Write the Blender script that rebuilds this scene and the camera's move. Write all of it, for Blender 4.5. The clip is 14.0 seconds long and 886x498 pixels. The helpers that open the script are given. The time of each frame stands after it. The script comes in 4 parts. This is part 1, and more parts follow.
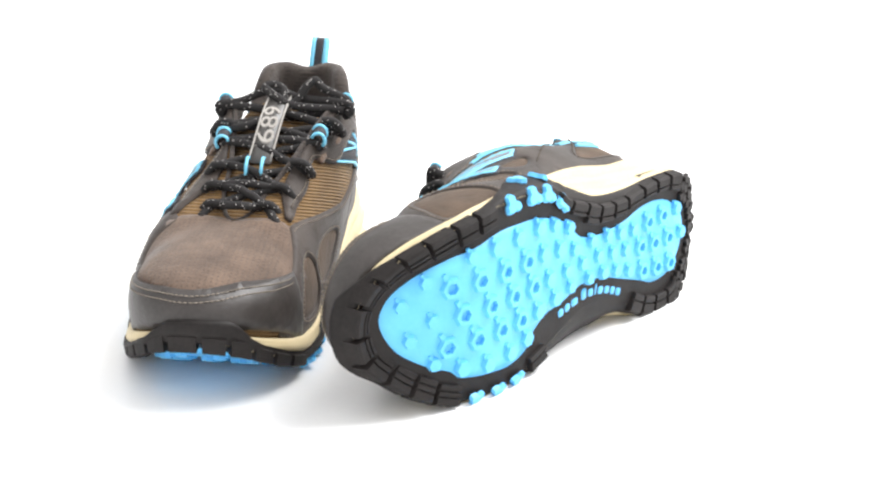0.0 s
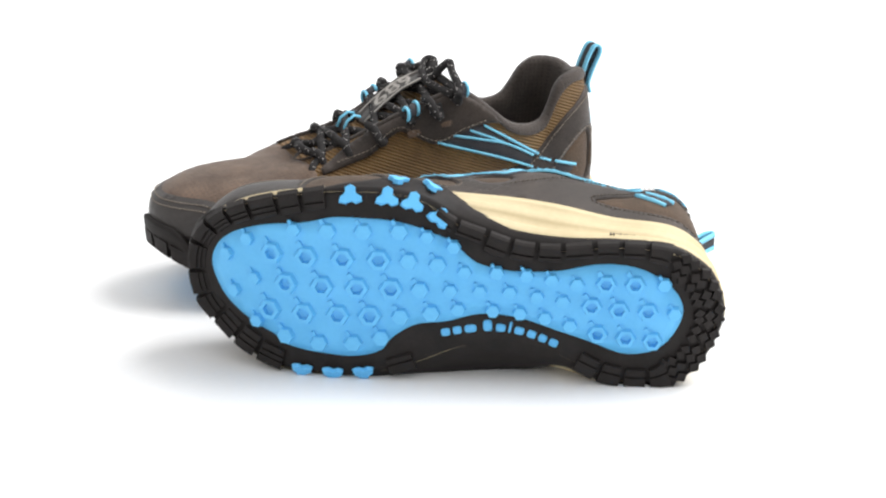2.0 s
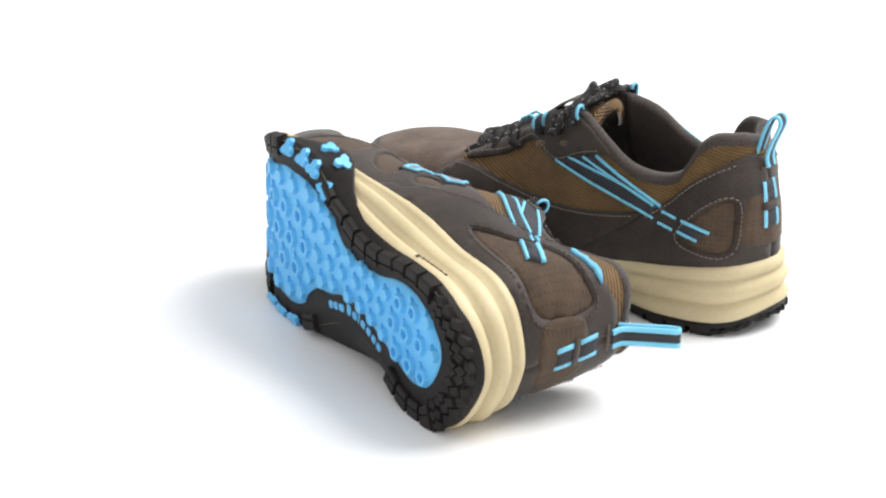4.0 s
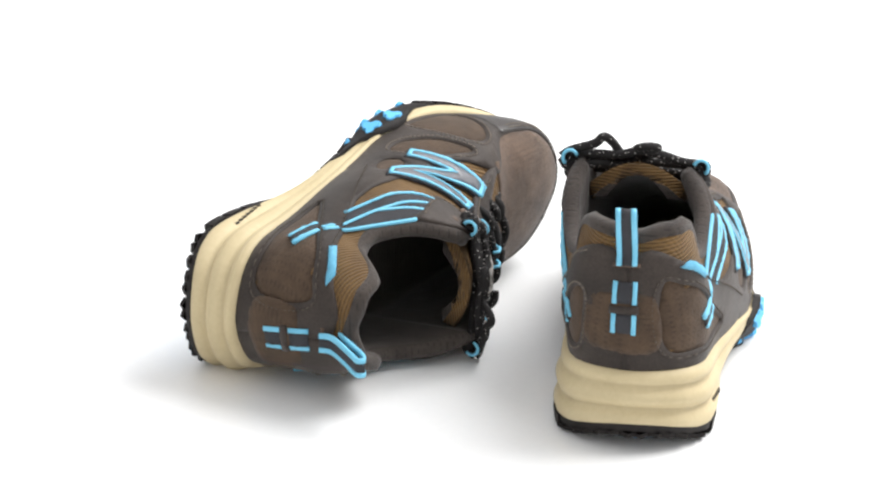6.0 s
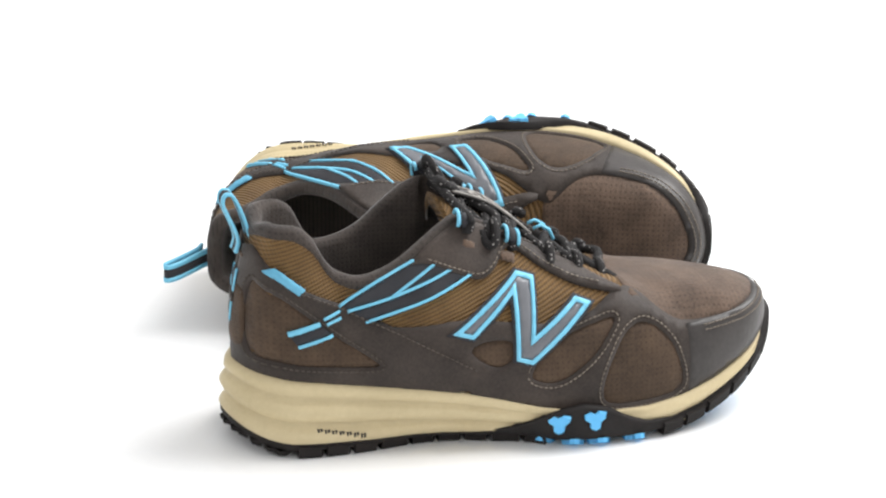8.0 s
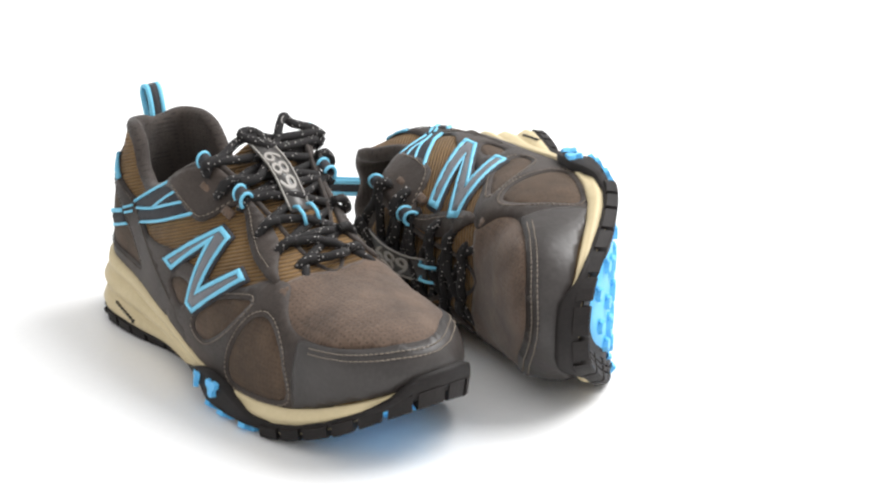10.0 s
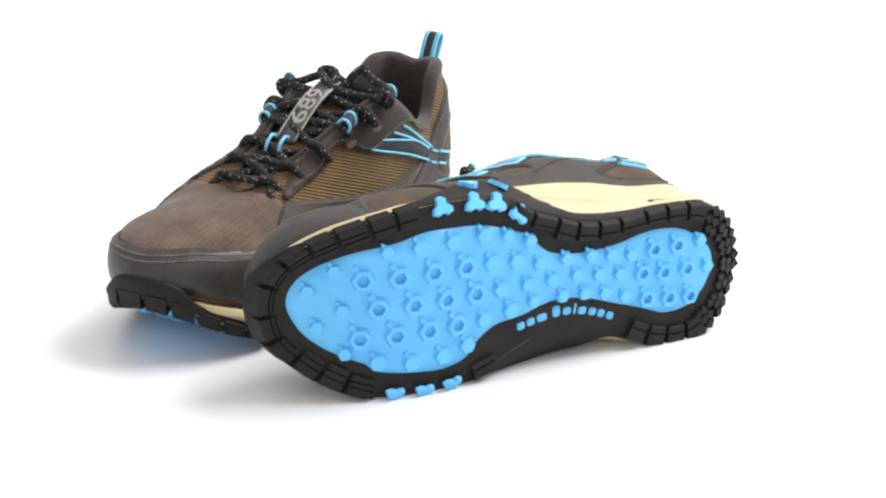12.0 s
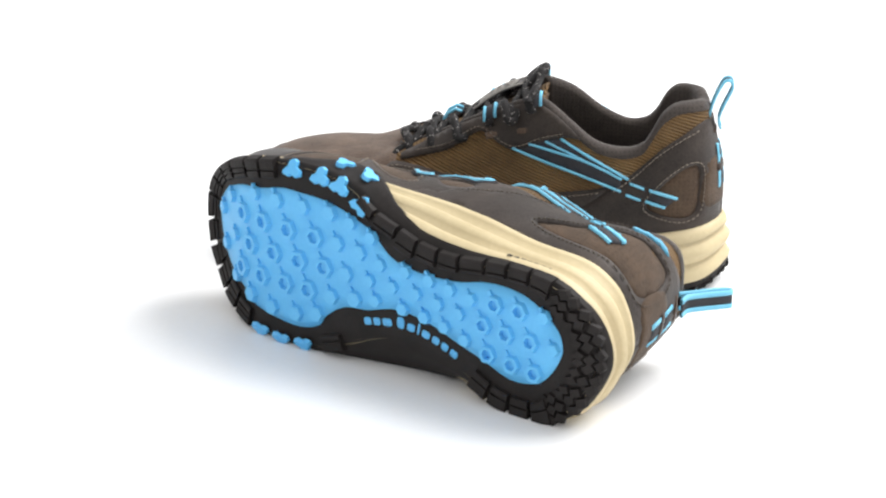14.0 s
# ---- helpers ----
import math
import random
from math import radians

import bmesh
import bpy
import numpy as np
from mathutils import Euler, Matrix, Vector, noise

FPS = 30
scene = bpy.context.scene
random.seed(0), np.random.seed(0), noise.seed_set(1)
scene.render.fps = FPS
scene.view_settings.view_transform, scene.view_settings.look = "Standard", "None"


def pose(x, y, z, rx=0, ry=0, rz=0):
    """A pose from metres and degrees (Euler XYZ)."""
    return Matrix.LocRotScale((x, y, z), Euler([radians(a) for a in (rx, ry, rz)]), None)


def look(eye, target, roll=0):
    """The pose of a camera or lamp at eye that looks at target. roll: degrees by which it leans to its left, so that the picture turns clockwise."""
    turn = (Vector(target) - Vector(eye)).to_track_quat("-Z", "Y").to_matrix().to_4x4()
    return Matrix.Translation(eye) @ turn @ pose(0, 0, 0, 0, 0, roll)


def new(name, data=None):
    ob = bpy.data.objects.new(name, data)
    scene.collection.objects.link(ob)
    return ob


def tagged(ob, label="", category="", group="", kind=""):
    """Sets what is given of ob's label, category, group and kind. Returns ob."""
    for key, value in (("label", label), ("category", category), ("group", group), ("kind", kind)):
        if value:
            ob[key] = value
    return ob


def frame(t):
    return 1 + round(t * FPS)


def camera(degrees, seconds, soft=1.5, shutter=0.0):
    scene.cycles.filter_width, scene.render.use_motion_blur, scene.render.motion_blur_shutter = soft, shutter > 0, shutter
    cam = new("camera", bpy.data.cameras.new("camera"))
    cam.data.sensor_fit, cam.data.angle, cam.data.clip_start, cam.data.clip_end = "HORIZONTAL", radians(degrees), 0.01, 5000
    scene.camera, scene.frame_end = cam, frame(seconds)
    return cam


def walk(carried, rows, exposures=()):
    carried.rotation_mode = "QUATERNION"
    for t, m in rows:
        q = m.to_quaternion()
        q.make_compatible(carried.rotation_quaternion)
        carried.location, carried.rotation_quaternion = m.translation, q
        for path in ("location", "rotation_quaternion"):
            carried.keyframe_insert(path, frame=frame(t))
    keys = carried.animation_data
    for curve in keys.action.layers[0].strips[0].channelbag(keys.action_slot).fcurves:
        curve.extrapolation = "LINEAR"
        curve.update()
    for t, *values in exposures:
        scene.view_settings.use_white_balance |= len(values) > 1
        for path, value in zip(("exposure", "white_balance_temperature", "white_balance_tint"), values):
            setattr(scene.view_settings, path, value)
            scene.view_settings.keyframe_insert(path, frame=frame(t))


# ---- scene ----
from mathutils.bvhtree import BVHTree
from mathutils.geometry import delaunay_2d_cdt

# ---- camera: stands still before a turntable ----
cam = camera(21.895, 14.0, soft=2.3)
VIEW = look((0.0000, -1.2570, 0.5014), (-0.0045, -0.0337, 0.0614), 0.854)
walk(cam, [(0.0, VIEW), (14.0, VIEW)], [(0.0, 0.62), (0.3, 0.34), (0.8, 0.12), (1.6, 0.03), (14.0, 0.03)])

# the turntable's angle in degrees at times in seconds
TURN = [(0.0, 48.22), (0.5, 35.46), (1.0, 22.09), (1.5, 6.50), (2.0, -7.24), (2.5, -20.59), (3.0, -34.44), (3.2, -41.31), (5.3, -107.22), (5.5, -114.52), (6.0, -130.89), (6.5, -147.12), (7.0, -164.61), (7.5, -180.54), (8.0, -196.90), (8.5, -214.50), (9.0, -230.05), (9.2, -237.01), (11.3, -310.73), (11.5, -316.43), (12.0, -334.90), (12.5, -351.29), (13.0, -367.84), (13.5, -385.91), (14.0, -401.71)]

# ---- light: a white studio with one large softbox ----
world = bpy.data.worlds.new("studio")
scene.world = world
world.use_nodes = True
world.node_tree.nodes["Background"].inputs["Color"].default_value = (1.0, 1.0, 1.0, 1)
world.node_tree.nodes["Background"].inputs["Strength"].default_value = 0.90


def softbox(name, eye, target, width, height, power, colour=(1, 1, 1)):
    lamp = bpy.data.lights.new(name, "AREA")
    lamp.shape, lamp.size, lamp.size_y = "RECTANGLE", width, height
    lamp.energy, lamp.color = power, colour
    ob = new(name, lamp)
    ob.matrix_world = look(eye, target)
    return ob


softbox("key_softbox", (1.05, 0.45, 1.55), (0, 0, 0.05), 1.3, 1.3, 52.0)

# ---- materials ----


def material(name):
    mat = bpy.data.materials.new(name)
    mat.use_nodes = True
    nodes, links = mat.node_tree.nodes, mat.node_tree.links
    return mat, nodes, links, nodes["Principled BSDF"]


def node(nodes, kind, **values):
    n = nodes.new(kind)
    for key, value in values.items():
        n.inputs[key].default_value = value
    return n


def ramp(nodes, stops):
    n = nodes.new("ShaderNodeValToRGB")
    while len(n.color_ramp.elements) < len(stops):
        n.color_ramp.elements.new(0.5)
    for e, (at, c) in zip(n.color_ramp.elements, stops):
        e.position, e.color = at, (*c, 1)
    return n


def mottled(name, dark, light, grain, stain, rough, bump=0.2, depth=0.0004, sheen=0.0, specular=0.4, crease=0.0):
    """A surface with grain and wider stains."""
    mat, nodes, links, bsdf = material(name)
    coords = nodes.new("ShaderNodeTexCoord")
    fine = node(nodes, "ShaderNodeTexNoise", Scale=grain, Detail=6.0, Roughness=0.65)
    wide = node(nodes, "ShaderNodeTexNoise", Scale=stain, Detail=3.0, Roughness=0.55)
    mix = nodes.new("ShaderNodeMath")
    mix.operation = "MULTIPLY_ADD"
    mix.inputs[1].default_value = 0.45
    half = nodes.new("ShaderNodeMath")
    half.operation = "MULTIPLY"
    half.inputs[1].default_value = 0.55
    colours = ramp(nodes, [(0.32, dark), (0.68, light)])
    for n in (fine, wide):
        links.new(coords.outputs["Object"], n.inputs["Vector"])
    links.new(wide.outputs["Fac"], half.inputs[0])
    links.new(fine.outputs["Fac"], mix.inputs[0])
    links.new(half.outputs[0], mix.inputs[2])
    links.new(mix.outputs[0], colours.inputs["Fac"])
    links.new(colours.outputs["Color"], bsdf.inputs["Base Color"])
    b = node(nodes, "ShaderNodeBump", Strength=bump, Distance=depth)
    links.new(fine.outputs["Fac"], b.inputs["Height"])
    if crease:
        soft = node(nodes, "ShaderNodeBump", Strength=crease, Distance=0.003)
        links.new(wide.outputs["Fac"], soft.inputs["Height"])
        links.new(soft.outputs["Normal"], b.inputs["Normal"])
    links.new(b.outputs["Normal"], bsdf.inputs["Normal"])
    bsdf.inputs["Roughness"].default_value = rough
    bsdf.inputs["Specular IOR Level"].default_value = specular
    bsdf.inputs["Sheen Weight"].default_value = sheen
    bsdf.inputs["Sheen Roughness"].default_value = 0.5
    return mat


def perforated(name, dark, light, pitch, hole, rough, bump=0.6, sheen=0.15, depth=0.0006, strength=1.0, upright=False):
    """Cloth or suede with a regular field of small holes."""
    mat = mottled(name, dark, light, 700.0, 60.0, rough, bump=0.6, sheen=sheen, crease=0.3)
    nodes, links = mat.node_tree.nodes, mat.node_tree.links
    bsdf = nodes["Principled BSDF"]
    coords = nodes.new("ShaderNodeTexCoord")
    place = node(nodes, "ShaderNodeMapping")
    place.inputs["Scale"].default_value = (1 / pitch, 1 / pitch, 1 / pitch)
    place.inputs["Rotation"].default_value = (math.pi / 2 if upright else 0.0, 0.0, 0.0)
    cells = node(nodes, "ShaderNodeTexVoronoi", Scale=1.0, Randomness=0.10)
    cells.voronoi_dimensions = "2D"
    edge = ramp(nodes, [(hole * 0.7, (1 - strength,) * 3), (hole, (1, 1, 1))])
    tone = nodes.new("ShaderNodeMix")
    tone.data_type, tone.blend_type = "RGBA", "MULTIPLY"
    tone.inputs["Factor"].default_value = 1.0
    old = bsdf.inputs["Base Color"].links[0].from_socket
    links.new(coords.outputs["Object"], place.inputs["Vector"])
    links.new(place.outputs["Vector"], cells.inputs["Vector"])
    links.new(cells.outputs["Distance"], edge.inputs["Fac"])
    links.new(old, tone.inputs["A"])
    links.new(edge.outputs["Color"], tone.inputs["B"])
    links.new(tone.outputs["Result"], bsdf.inputs["Base Color"])
    b = node(nodes, "ShaderNodeBump", Strength=bump, Distance=depth)
    links.new(edge.outputs["Color"], b.inputs["Height"])
    links.new(bsdf.inputs["Normal"].links[0].from_socket, b.inputs["Normal"])
    links.new(b.outputs["Normal"], bsdf.inputs["Normal"])
    return mat


def ribbed(name, dark, light, pitch, slope, rough):
    """Knitted air mesh: fine slanting ribs crossed by smaller ones."""
    mat = mottled(name, dark, light, 1400.0, 50.0, rough, bump=0.3, sheen=0.05)
    nodes, links = mat.node_tree.nodes, mat.node_tree.links
    bsdf = nodes["Principled BSDF"]
    coords = nodes.new("ShaderNodeTexCoord")
    tone = nodes.new("ShaderNodeMix")
    tone.data_type, tone.blend_type = "RGBA", "MULTIPLY"
    tone.inputs["Factor"].default_value = 1.0
    add = nodes.new("ShaderNodeMath")
    add.operation = "MULTIPLY_ADD"
    add.inputs[1].default_value = 0.35
    for i, (size, turn) in enumerate(((pitch, slope), (pitch * 0.8, slope + 1.45))):
        place = node(nodes, "ShaderNodeMapping")
        place.inputs["Rotation"].default_value = (0.0, turn, 0.0)
        wave = node(nodes, "ShaderNodeTexWave", Scale=0.314 / size, Distortion=0.6, Detail=1.0)
        wave.bands_direction = "Z"
        links.new(coords.outputs["Object"], place.inputs["Vector"])
        links.new(place.outputs["Vector"], wave.inputs["Vector"])
        links.new(wave.outputs["Fac"], add.inputs[2 if i == 0 else 0])
    shade = ramp(nodes, [(0.15, (0.52, 0.52, 0.52)), (0.85, (1, 1, 1))])
    old = bsdf.inputs["Base Color"].links[0].from_socket
    links.new(add.outputs[0], shade.inputs["Fac"])
    links.new(old, tone.inputs["A"])
    links.new(shade.outputs["Color"], tone.inputs["B"])
    links.new(tone.outputs["Result"], bsdf.inputs["Base Color"])
    b = node(nodes, "ShaderNodeBump", Strength=0.9, Distance=0.0009)
    links.new(add.outputs[0], b.inputs["Height"])
    links.new(b.outputs["Normal"], bsdf.inputs["Normal"])
    return mat


def flecked(name, base, fleck):
    """Round cord with scattered pale threads."""
    mat = mottled(name, tuple(0.7 * c for c in base), base, 2500.0, 300.0, 0.8, bump=0.5, depth=0.0005)
    nodes, links = mat.node_tree.nodes, mat.node_tree.links
    bsdf = nodes["Principled BSDF"]
    coords = nodes.new("ShaderNodeTexCoord")
    cells = node(nodes, "ShaderNodeTexVoronoi", Scale=430.0, Randomness=0.9)
    dots = ramp(nodes, [(0.15, (1, 1, 1)), (0.21, (0, 0, 0))])
    tone = nodes.new("ShaderNodeMix")
    tone.data_type = "RGBA"
    old = bsdf.inputs["Base Color"].links[0].from_socket
    links.new(coords.outputs["Object"], cells.inputs["Vector"])
    links.new(cells.outputs["Distance"], dots.inputs["Fac"])
    links.new(dots.outputs["Color"], tone.inputs["Factor"])
    links.new(old, tone.inputs["A"])
    tone.inputs["B"].default_value = (*fleck, 1)
    links.new(tone.outputs["Result"], bsdf.inputs["Base Color"])
    return mat


PAPER = mottled("white_sweep", (0.86, 0.86, 0.86), (0.9, 0.9, 0.9), 200.0, 2.0, 0.35, bump=0.02, specular=0.4)
NUBUCK = mottled("dark_nubuck", (0.015, 0.0108, 0.0088), (0.060, 0.045, 0.037), 700.0, 32.0, 0.62, bump=0.5, specular=0.28, sheen=0.09, crease=0.35)
TOE_LEATHER = mottled("grey_coated_leather", (0.028, 0.024, 0.022), (0.052, 0.045, 0.042), 420.0, 45.0, 0.42, bump=0.2, crease=0.4)
SUEDE = perforated("brown_suede", (0.050, 0.031, 0.021), (0.150, 0.098, 0.068), 0.0029, 0.23, 0.85, strength=0.38, sheen=0.14, bump=0.5)
SUEDE_DARK = perforated("dark_brown_suede", (0.034, 0.020, 0.011), (0.092, 0.057, 0.034), 0.0029, 0.23, 0.85, strength=0.28, sheen=0.06, bump=0.4, upright=True)
MESH = ribbed("tan_air_mesh", (0.115, 0.060, 0.018), (0.245, 0.138, 0.046), 0.0019, 0.35, 0.75)
LINING = perforated("dark_lining_mesh", (0.030, 0.023, 0.020), (0.066, 0.052, 0.044), 0.0026, 0.26, 0.9, strength=0.35, bump=0.6, upright=True)
FOAM = mottled("cream_foam", (0.50, 0.41, 0.24), (0.60, 0.50, 0.31), 350.0, 30.0, 0.55, bump=0.12)
RUBBER = mottled("black_rubber", (0.009, 0.0075, 0.007), (0.022, 0.018, 0.017), 500.0, 50.0, 0.62, bump=0.25, specular=0.22)
BLUE_RUBBER = mottled("blue_rubber", (0.10, 0.44, 0.80), (0.135, 0.51, 0.88), 400.0, 40.0, 0.45, bump=0.12)
BLUE = mottled("blue_piping", (0.14, 0.48, 0.68), (0.21, 0.58, 0.78), 1500.0, 80.0, 0.5, bump=0.2)
WOVEN = mottled("blue_woven_label", (0.09, 0.33, 0.50), (0.15, 0.45, 0.63), 2200.0, 90.0, 0.7, bump=0.4)
WEBBING = mottled("black_webbing", (0.018, 0.018, 0.022), (0.040, 0.040, 0.046), 2000.0, 60.0, 0.75, bump=0.4)
SILVER = mottled("grey_film", (0.11, 0.114, 0.126), (0.165, 0.17, 0.185), 900.0, 60.0, 0.35, bump=0.08)
THREAD = mottled("tan_thread", (0.17, 0.14, 0.11), (0.28, 0.235, 0.19), 3000.0, 100.0, 0.8)
DARK_THREAD = mottled("brown_thread", (0.06, 0.048, 0.038), (0.11, 0.09, 0.072), 3000.0, 100.0, 0.8)
LACE = flecked("flecked_cord", (0.014, 0.012, 0.012), (0.45, 0.42, 0.40))
GREY_LABEL = mottled("grey_label_rubber", (0.28, 0.26, 0.24), (0.38, 0.36, 0.33), 1000.0, 60.0, 0.6)
LABEL_BASE = mottled("grey_label_film", (0.055, 0.052, 0.050), (0.085, 0.08, 0.077), 900.0, 60.0, 0.3, bump=0.1)
DARK_PRINT = mottled("dark_print", (0.03, 0.025, 0.022), (0.05, 0.045, 0.04), 1000.0, 60.0, 0.7)

# ---- the white sweep ----


def build_sweep():
    bm = bmesh.new()
    prof = [(-4.0, 0.0)] + [(2.2, 0.0)]
    prof += [(2.2 + 1.0 * math.sin(a), 1.0 - 1.0 * math.cos(a)) for a in np.linspace(0, math.pi / 2, 14)[1:]] + [(3.2, 4.0)]
    xs = (-5.0, 5.0)
    grid = [[bm.verts.new((x, y, z)) for x in xs] for y, z in prof]
    for a, b in zip(grid, grid[1:]):
        bm.faces.new((a[0], a[1], b[1], b[0]))
    mesh = bpy.data.meshes.new("floor")
    bm.to_mesh(mesh)
    bm.free()
    mesh.materials.append(PAPER)
    mesh.shade_smooth()
    return tagged(new("floor", mesh), "seamless white studio sweep with a satin surface", "floor", kind="structure")


build_sweep()

# ---- shoe geometry: heel at x = 0, toe at x = 0.294, lateral side at +y, ground at z = 0 ----


def lerp(x, table):
    return float(np.interp(x, [a for a, _ in table], [b for _, b in table]))


def smooth(points, per=8, closed=False):
    """Catmull-Rom through the points."""
    pts = [np.array(p, float) for p in points]
    n, out = len(pts), []
    for i in range(n if closed else n - 1):
        if closed:
            a, b, c, d = (pts[(i + k) % n] for k in (-1, 0, 1, 2))
        else:
            b, c = pts[i], pts[i + 1]
            a, d = pts[max(i - 1, 0)], pts[min(i + 2, n - 1)]
        for k in range(per):
            t = k / per
            out.append(0.5 * (2 * b + (c - a) * t + (2 * a - 5 * b + 4 * c - d) * t * t + (3 * b - a - 3 * c + d) * t ** 3))
    if not closed:
        out.append(pts[-1])
    return out


def resample(points, count, closed=True):
    p = np.array(points, float)
    if closed:
        p = np.vstack([p, p[:1]])
    d = np.concatenate([[0], np.cumsum(np.linalg.norm(np.diff(p, axis=0), axis=1))])
    s = np.linspace(0, d[-1], count + 1)[:-1] if closed else np.linspace(0, d[-1], count)
    return np.stack([np.interp(s, d, p[:, k]) for k in range(p.shape[1])], 1)


# outline of the ground face, heel -> lateral -> toe -> medial
SOLE_LOOP = smooth([(0, -.004), (.004, .011), (.012, .022), (.028, .0315), (.058, .0335), (.089, .0310), (.112, .0330), (.130, .039),
                    (.148, .046), (.163, .0565), (.182, .061), (.212, .0612), (.237, .057), (.262, .0485), (.280, .0375), (.291, .023),
                    (.2945, .0075), (.291, -.0105), (.282, -.022), (.266, -.0345), (.244, -.0435), (.2125, -.046), (.1935, -.0445),
                    (.178, -.0405), (.162, -.0350), (.1465, -.0283), (.131, -.0240), (.118, -.0235), (.100, -.0265), (.087, -.0305),
                    (.0745, -.0370), (.062, -.0425), (.046, -.0455), (.0275, -.0438), (.0124, -.0348), (.0026, -.018)], closed=True)
# widest line of the midsole and the foot of the upper
FOOT_LOOP = smooth([(0, -.006), (.004, .009), (.012, .021), (.028, .0305), (.058, .0360), (.089, .0450), (.12, .0525), (.15, .0575),
                    (.18, .0605), (.212, .0595), (.237, .0550), (.262, .0480), (.280, .0380), (.291, .0230), (.2945, .0065), (.291, -.009),
                    (.282, -.021), (.266, -.033), (.244, -.0415), (.2125, -.0455), (.1935, -.0460), (.162, -.0460), (.131, -.0470), (.1, -.0465),
                    (.0745, -.0452), (.062, -.0455), (.046, -.0448), (.0275, -.042), (.0124, -.034), (.0026, -.018)], closed=True)
# edge of the opening: collar and throat
RIM_LOOP = smooth([(.0135, -.0090, .1140), (.0155, .003, .1170), (.020, .012, .1175), (.030, .0170, .1168), (.0385, .0195, .1105), (.0448, .0215, .1000),
                   (.0515, .0225, .0932), (.0635, .0265, .0908), (.080, .0285, .0975), (.095, .0280, .1085), (.107, .0235, .1150), (.118, .0185, .1175),
                   (.132, .0155, .1115), (.147, .0140, .1035), (.165, .0125, .0940), (.182, .0125, .0860), (.197, .0095, .0790), (.205, .0020, .0755),
                   (.197, -.0085, .0795), (.182, -.0145, .0870), (.165, -.0235, .0975), (.147, -.0305, .1075), (.132, -.0365, .1150), (.118, -.0425, .1205),
                   (.107, -.0465, .1165), (.095, -.0485, .1070), (.080, -.0475, .0950), (.064, -.0440, .0905), (.052, -.0400, .0925), (.0465, -.0390, .1010),
                   (.0405, -.0375, .1110), (.032, -.0350, .1168), (.0220, -.0310, .1180), (.0153, -.0235, .1175)], closed=True)

TOE_SPRING = [(0, .0075), (.006, .0045), (.014, .0015), (.024, 0), (.205, 0), (.225, .0015), (.240, .0048), (.253, .0098), (.266, .0160),
              (.280, .0245), (.2945, .0340)]
RUBBER_LAT = [(0, .0175), (.012, .0130), (.03, .0095), (.07, .0075), (.125, .0085), (.140, .0115), (.150, .0165), (.160, .0215), (.172, .0235),
              (.185, .0205), (.196, .0145), (.208, .0105), (.224, .0100), (.240, .0135), (.257, .0200), (.275, .0295), (.285, .0370), (.2895, .0445), (.2915, .0485), (.2945, .0505)]
# from x .085 to .165 the black covers foam to paint the arch's shade
RUBBER_SHADE_MED = [(0, .0175), (.012, .0130), (.03, .0095), (.07, .0092), (.085, .0135), (.100, .0210), (.125, .0215), (.150, .0210), (.165, .0205), (.180, .0205), (.195, .0165),
              (.208, .0110), (.224, .0100), (.240, .0135), (.257, .0200), (.275, .0300), (.283, .0375), (.2875, .0455), (.2905, .0490), (.2945, .0505)]
FOAM_TOP = [(0, .0440), (.012, .0428), (.03, .0408), (.06, .0376), (.09, .0352), (.11, .0328), (.13, .0284), (.15, .0232), (.172, .0195),
            (.19, .0180), (.21, .0177), (.232, .0200), (.251, .0252), (.271, .0325), (.283, .0375), (.2945, .0430)]


def side_mix(y):
    return min(1.0, max(0.0, y / 0.02 + 0.5))


def rubber_top(x, y):
    k = side_mix(y)
    return k * lerp(x, RUBBER_LAT) + (1 - k) * lerp(x, RUBBER_SHADE_MED)


N_AROUND = 240


def aligned(loop, count, start=(0.0, -0.006), toe_x=True):
    """Resample a loop so that heel and toe fall on fixed indices."""
    p = np.array(loop, float)
    i0, i1 = int(np.argmin(p[:, 0])), int(np.argmax(p[:, 0]))
    p = np.roll(p, -i0, axis=0)
    i1 = (i1 - i0) % len(p)
    a = resample(p[:i1 + 1], count // 2 + 1, closed=False)[:-1]
    b = resample(np.vstack([p[i1:], p[:1]]), count // 2 + 1, closed=False)[:-1]
    return np.vstack([a, b])


SOLE = aligned(SOLE_LOOP, N_AROUND)
FOOT = aligned(FOOT_LOOP, N_AROUND)


def normals2d(loop):
    t = np.roll(loop[:, :2], -1, axis=0) - np.roll(loop[:, :2], 1, axis=0)
    n = np.stack([t[:, 1], -t[:, 0]], 1)
    n = n / np.linalg.norm(n, axis=1)[:, None]
    return -n if (n[0, 0] > 0) else n


SOLE_OUT, FOOT_OUT = normals2d(SOLE), normals2d(FOOT)


def match_rim():
    """For each place round the foot, the place on the rim that its profile climbs to."""
    rim = np.array(RIM_LOOP)
    i0, i1 = int(np.argmin(rim[:, 0])), int(np.argmax(rim[:, 0]))
    rim = np.roll(rim, -i0, axis=0)
    i1 = (i1 - i0) % len(rim)
    lat, med = rim[:i1 + 1], np.vstack([rim[i1:], rim[:1]])[::-1]
    reach = [(0, .0135), (.012, .0195), (.03, .031), (.07, .069), (.11, .110), (.15, .147), (.19, .178), (.22, .193), (.25, .2005), (.275, .2035), (.2945, .205)]
    out = []
    for i, (x, y) in enumerate(FOOT):
        half = lat if i < N_AROUND // 2 else med
        rx = lerp(x, reach)
        out.append([rx, float(np.interp(rx, half[:, 0], half[:, 1])), float(np.interp(rx, half[:, 0], half[:, 2]))])
    return np.array(out)


RIM = match_rim()
N_UP = 36


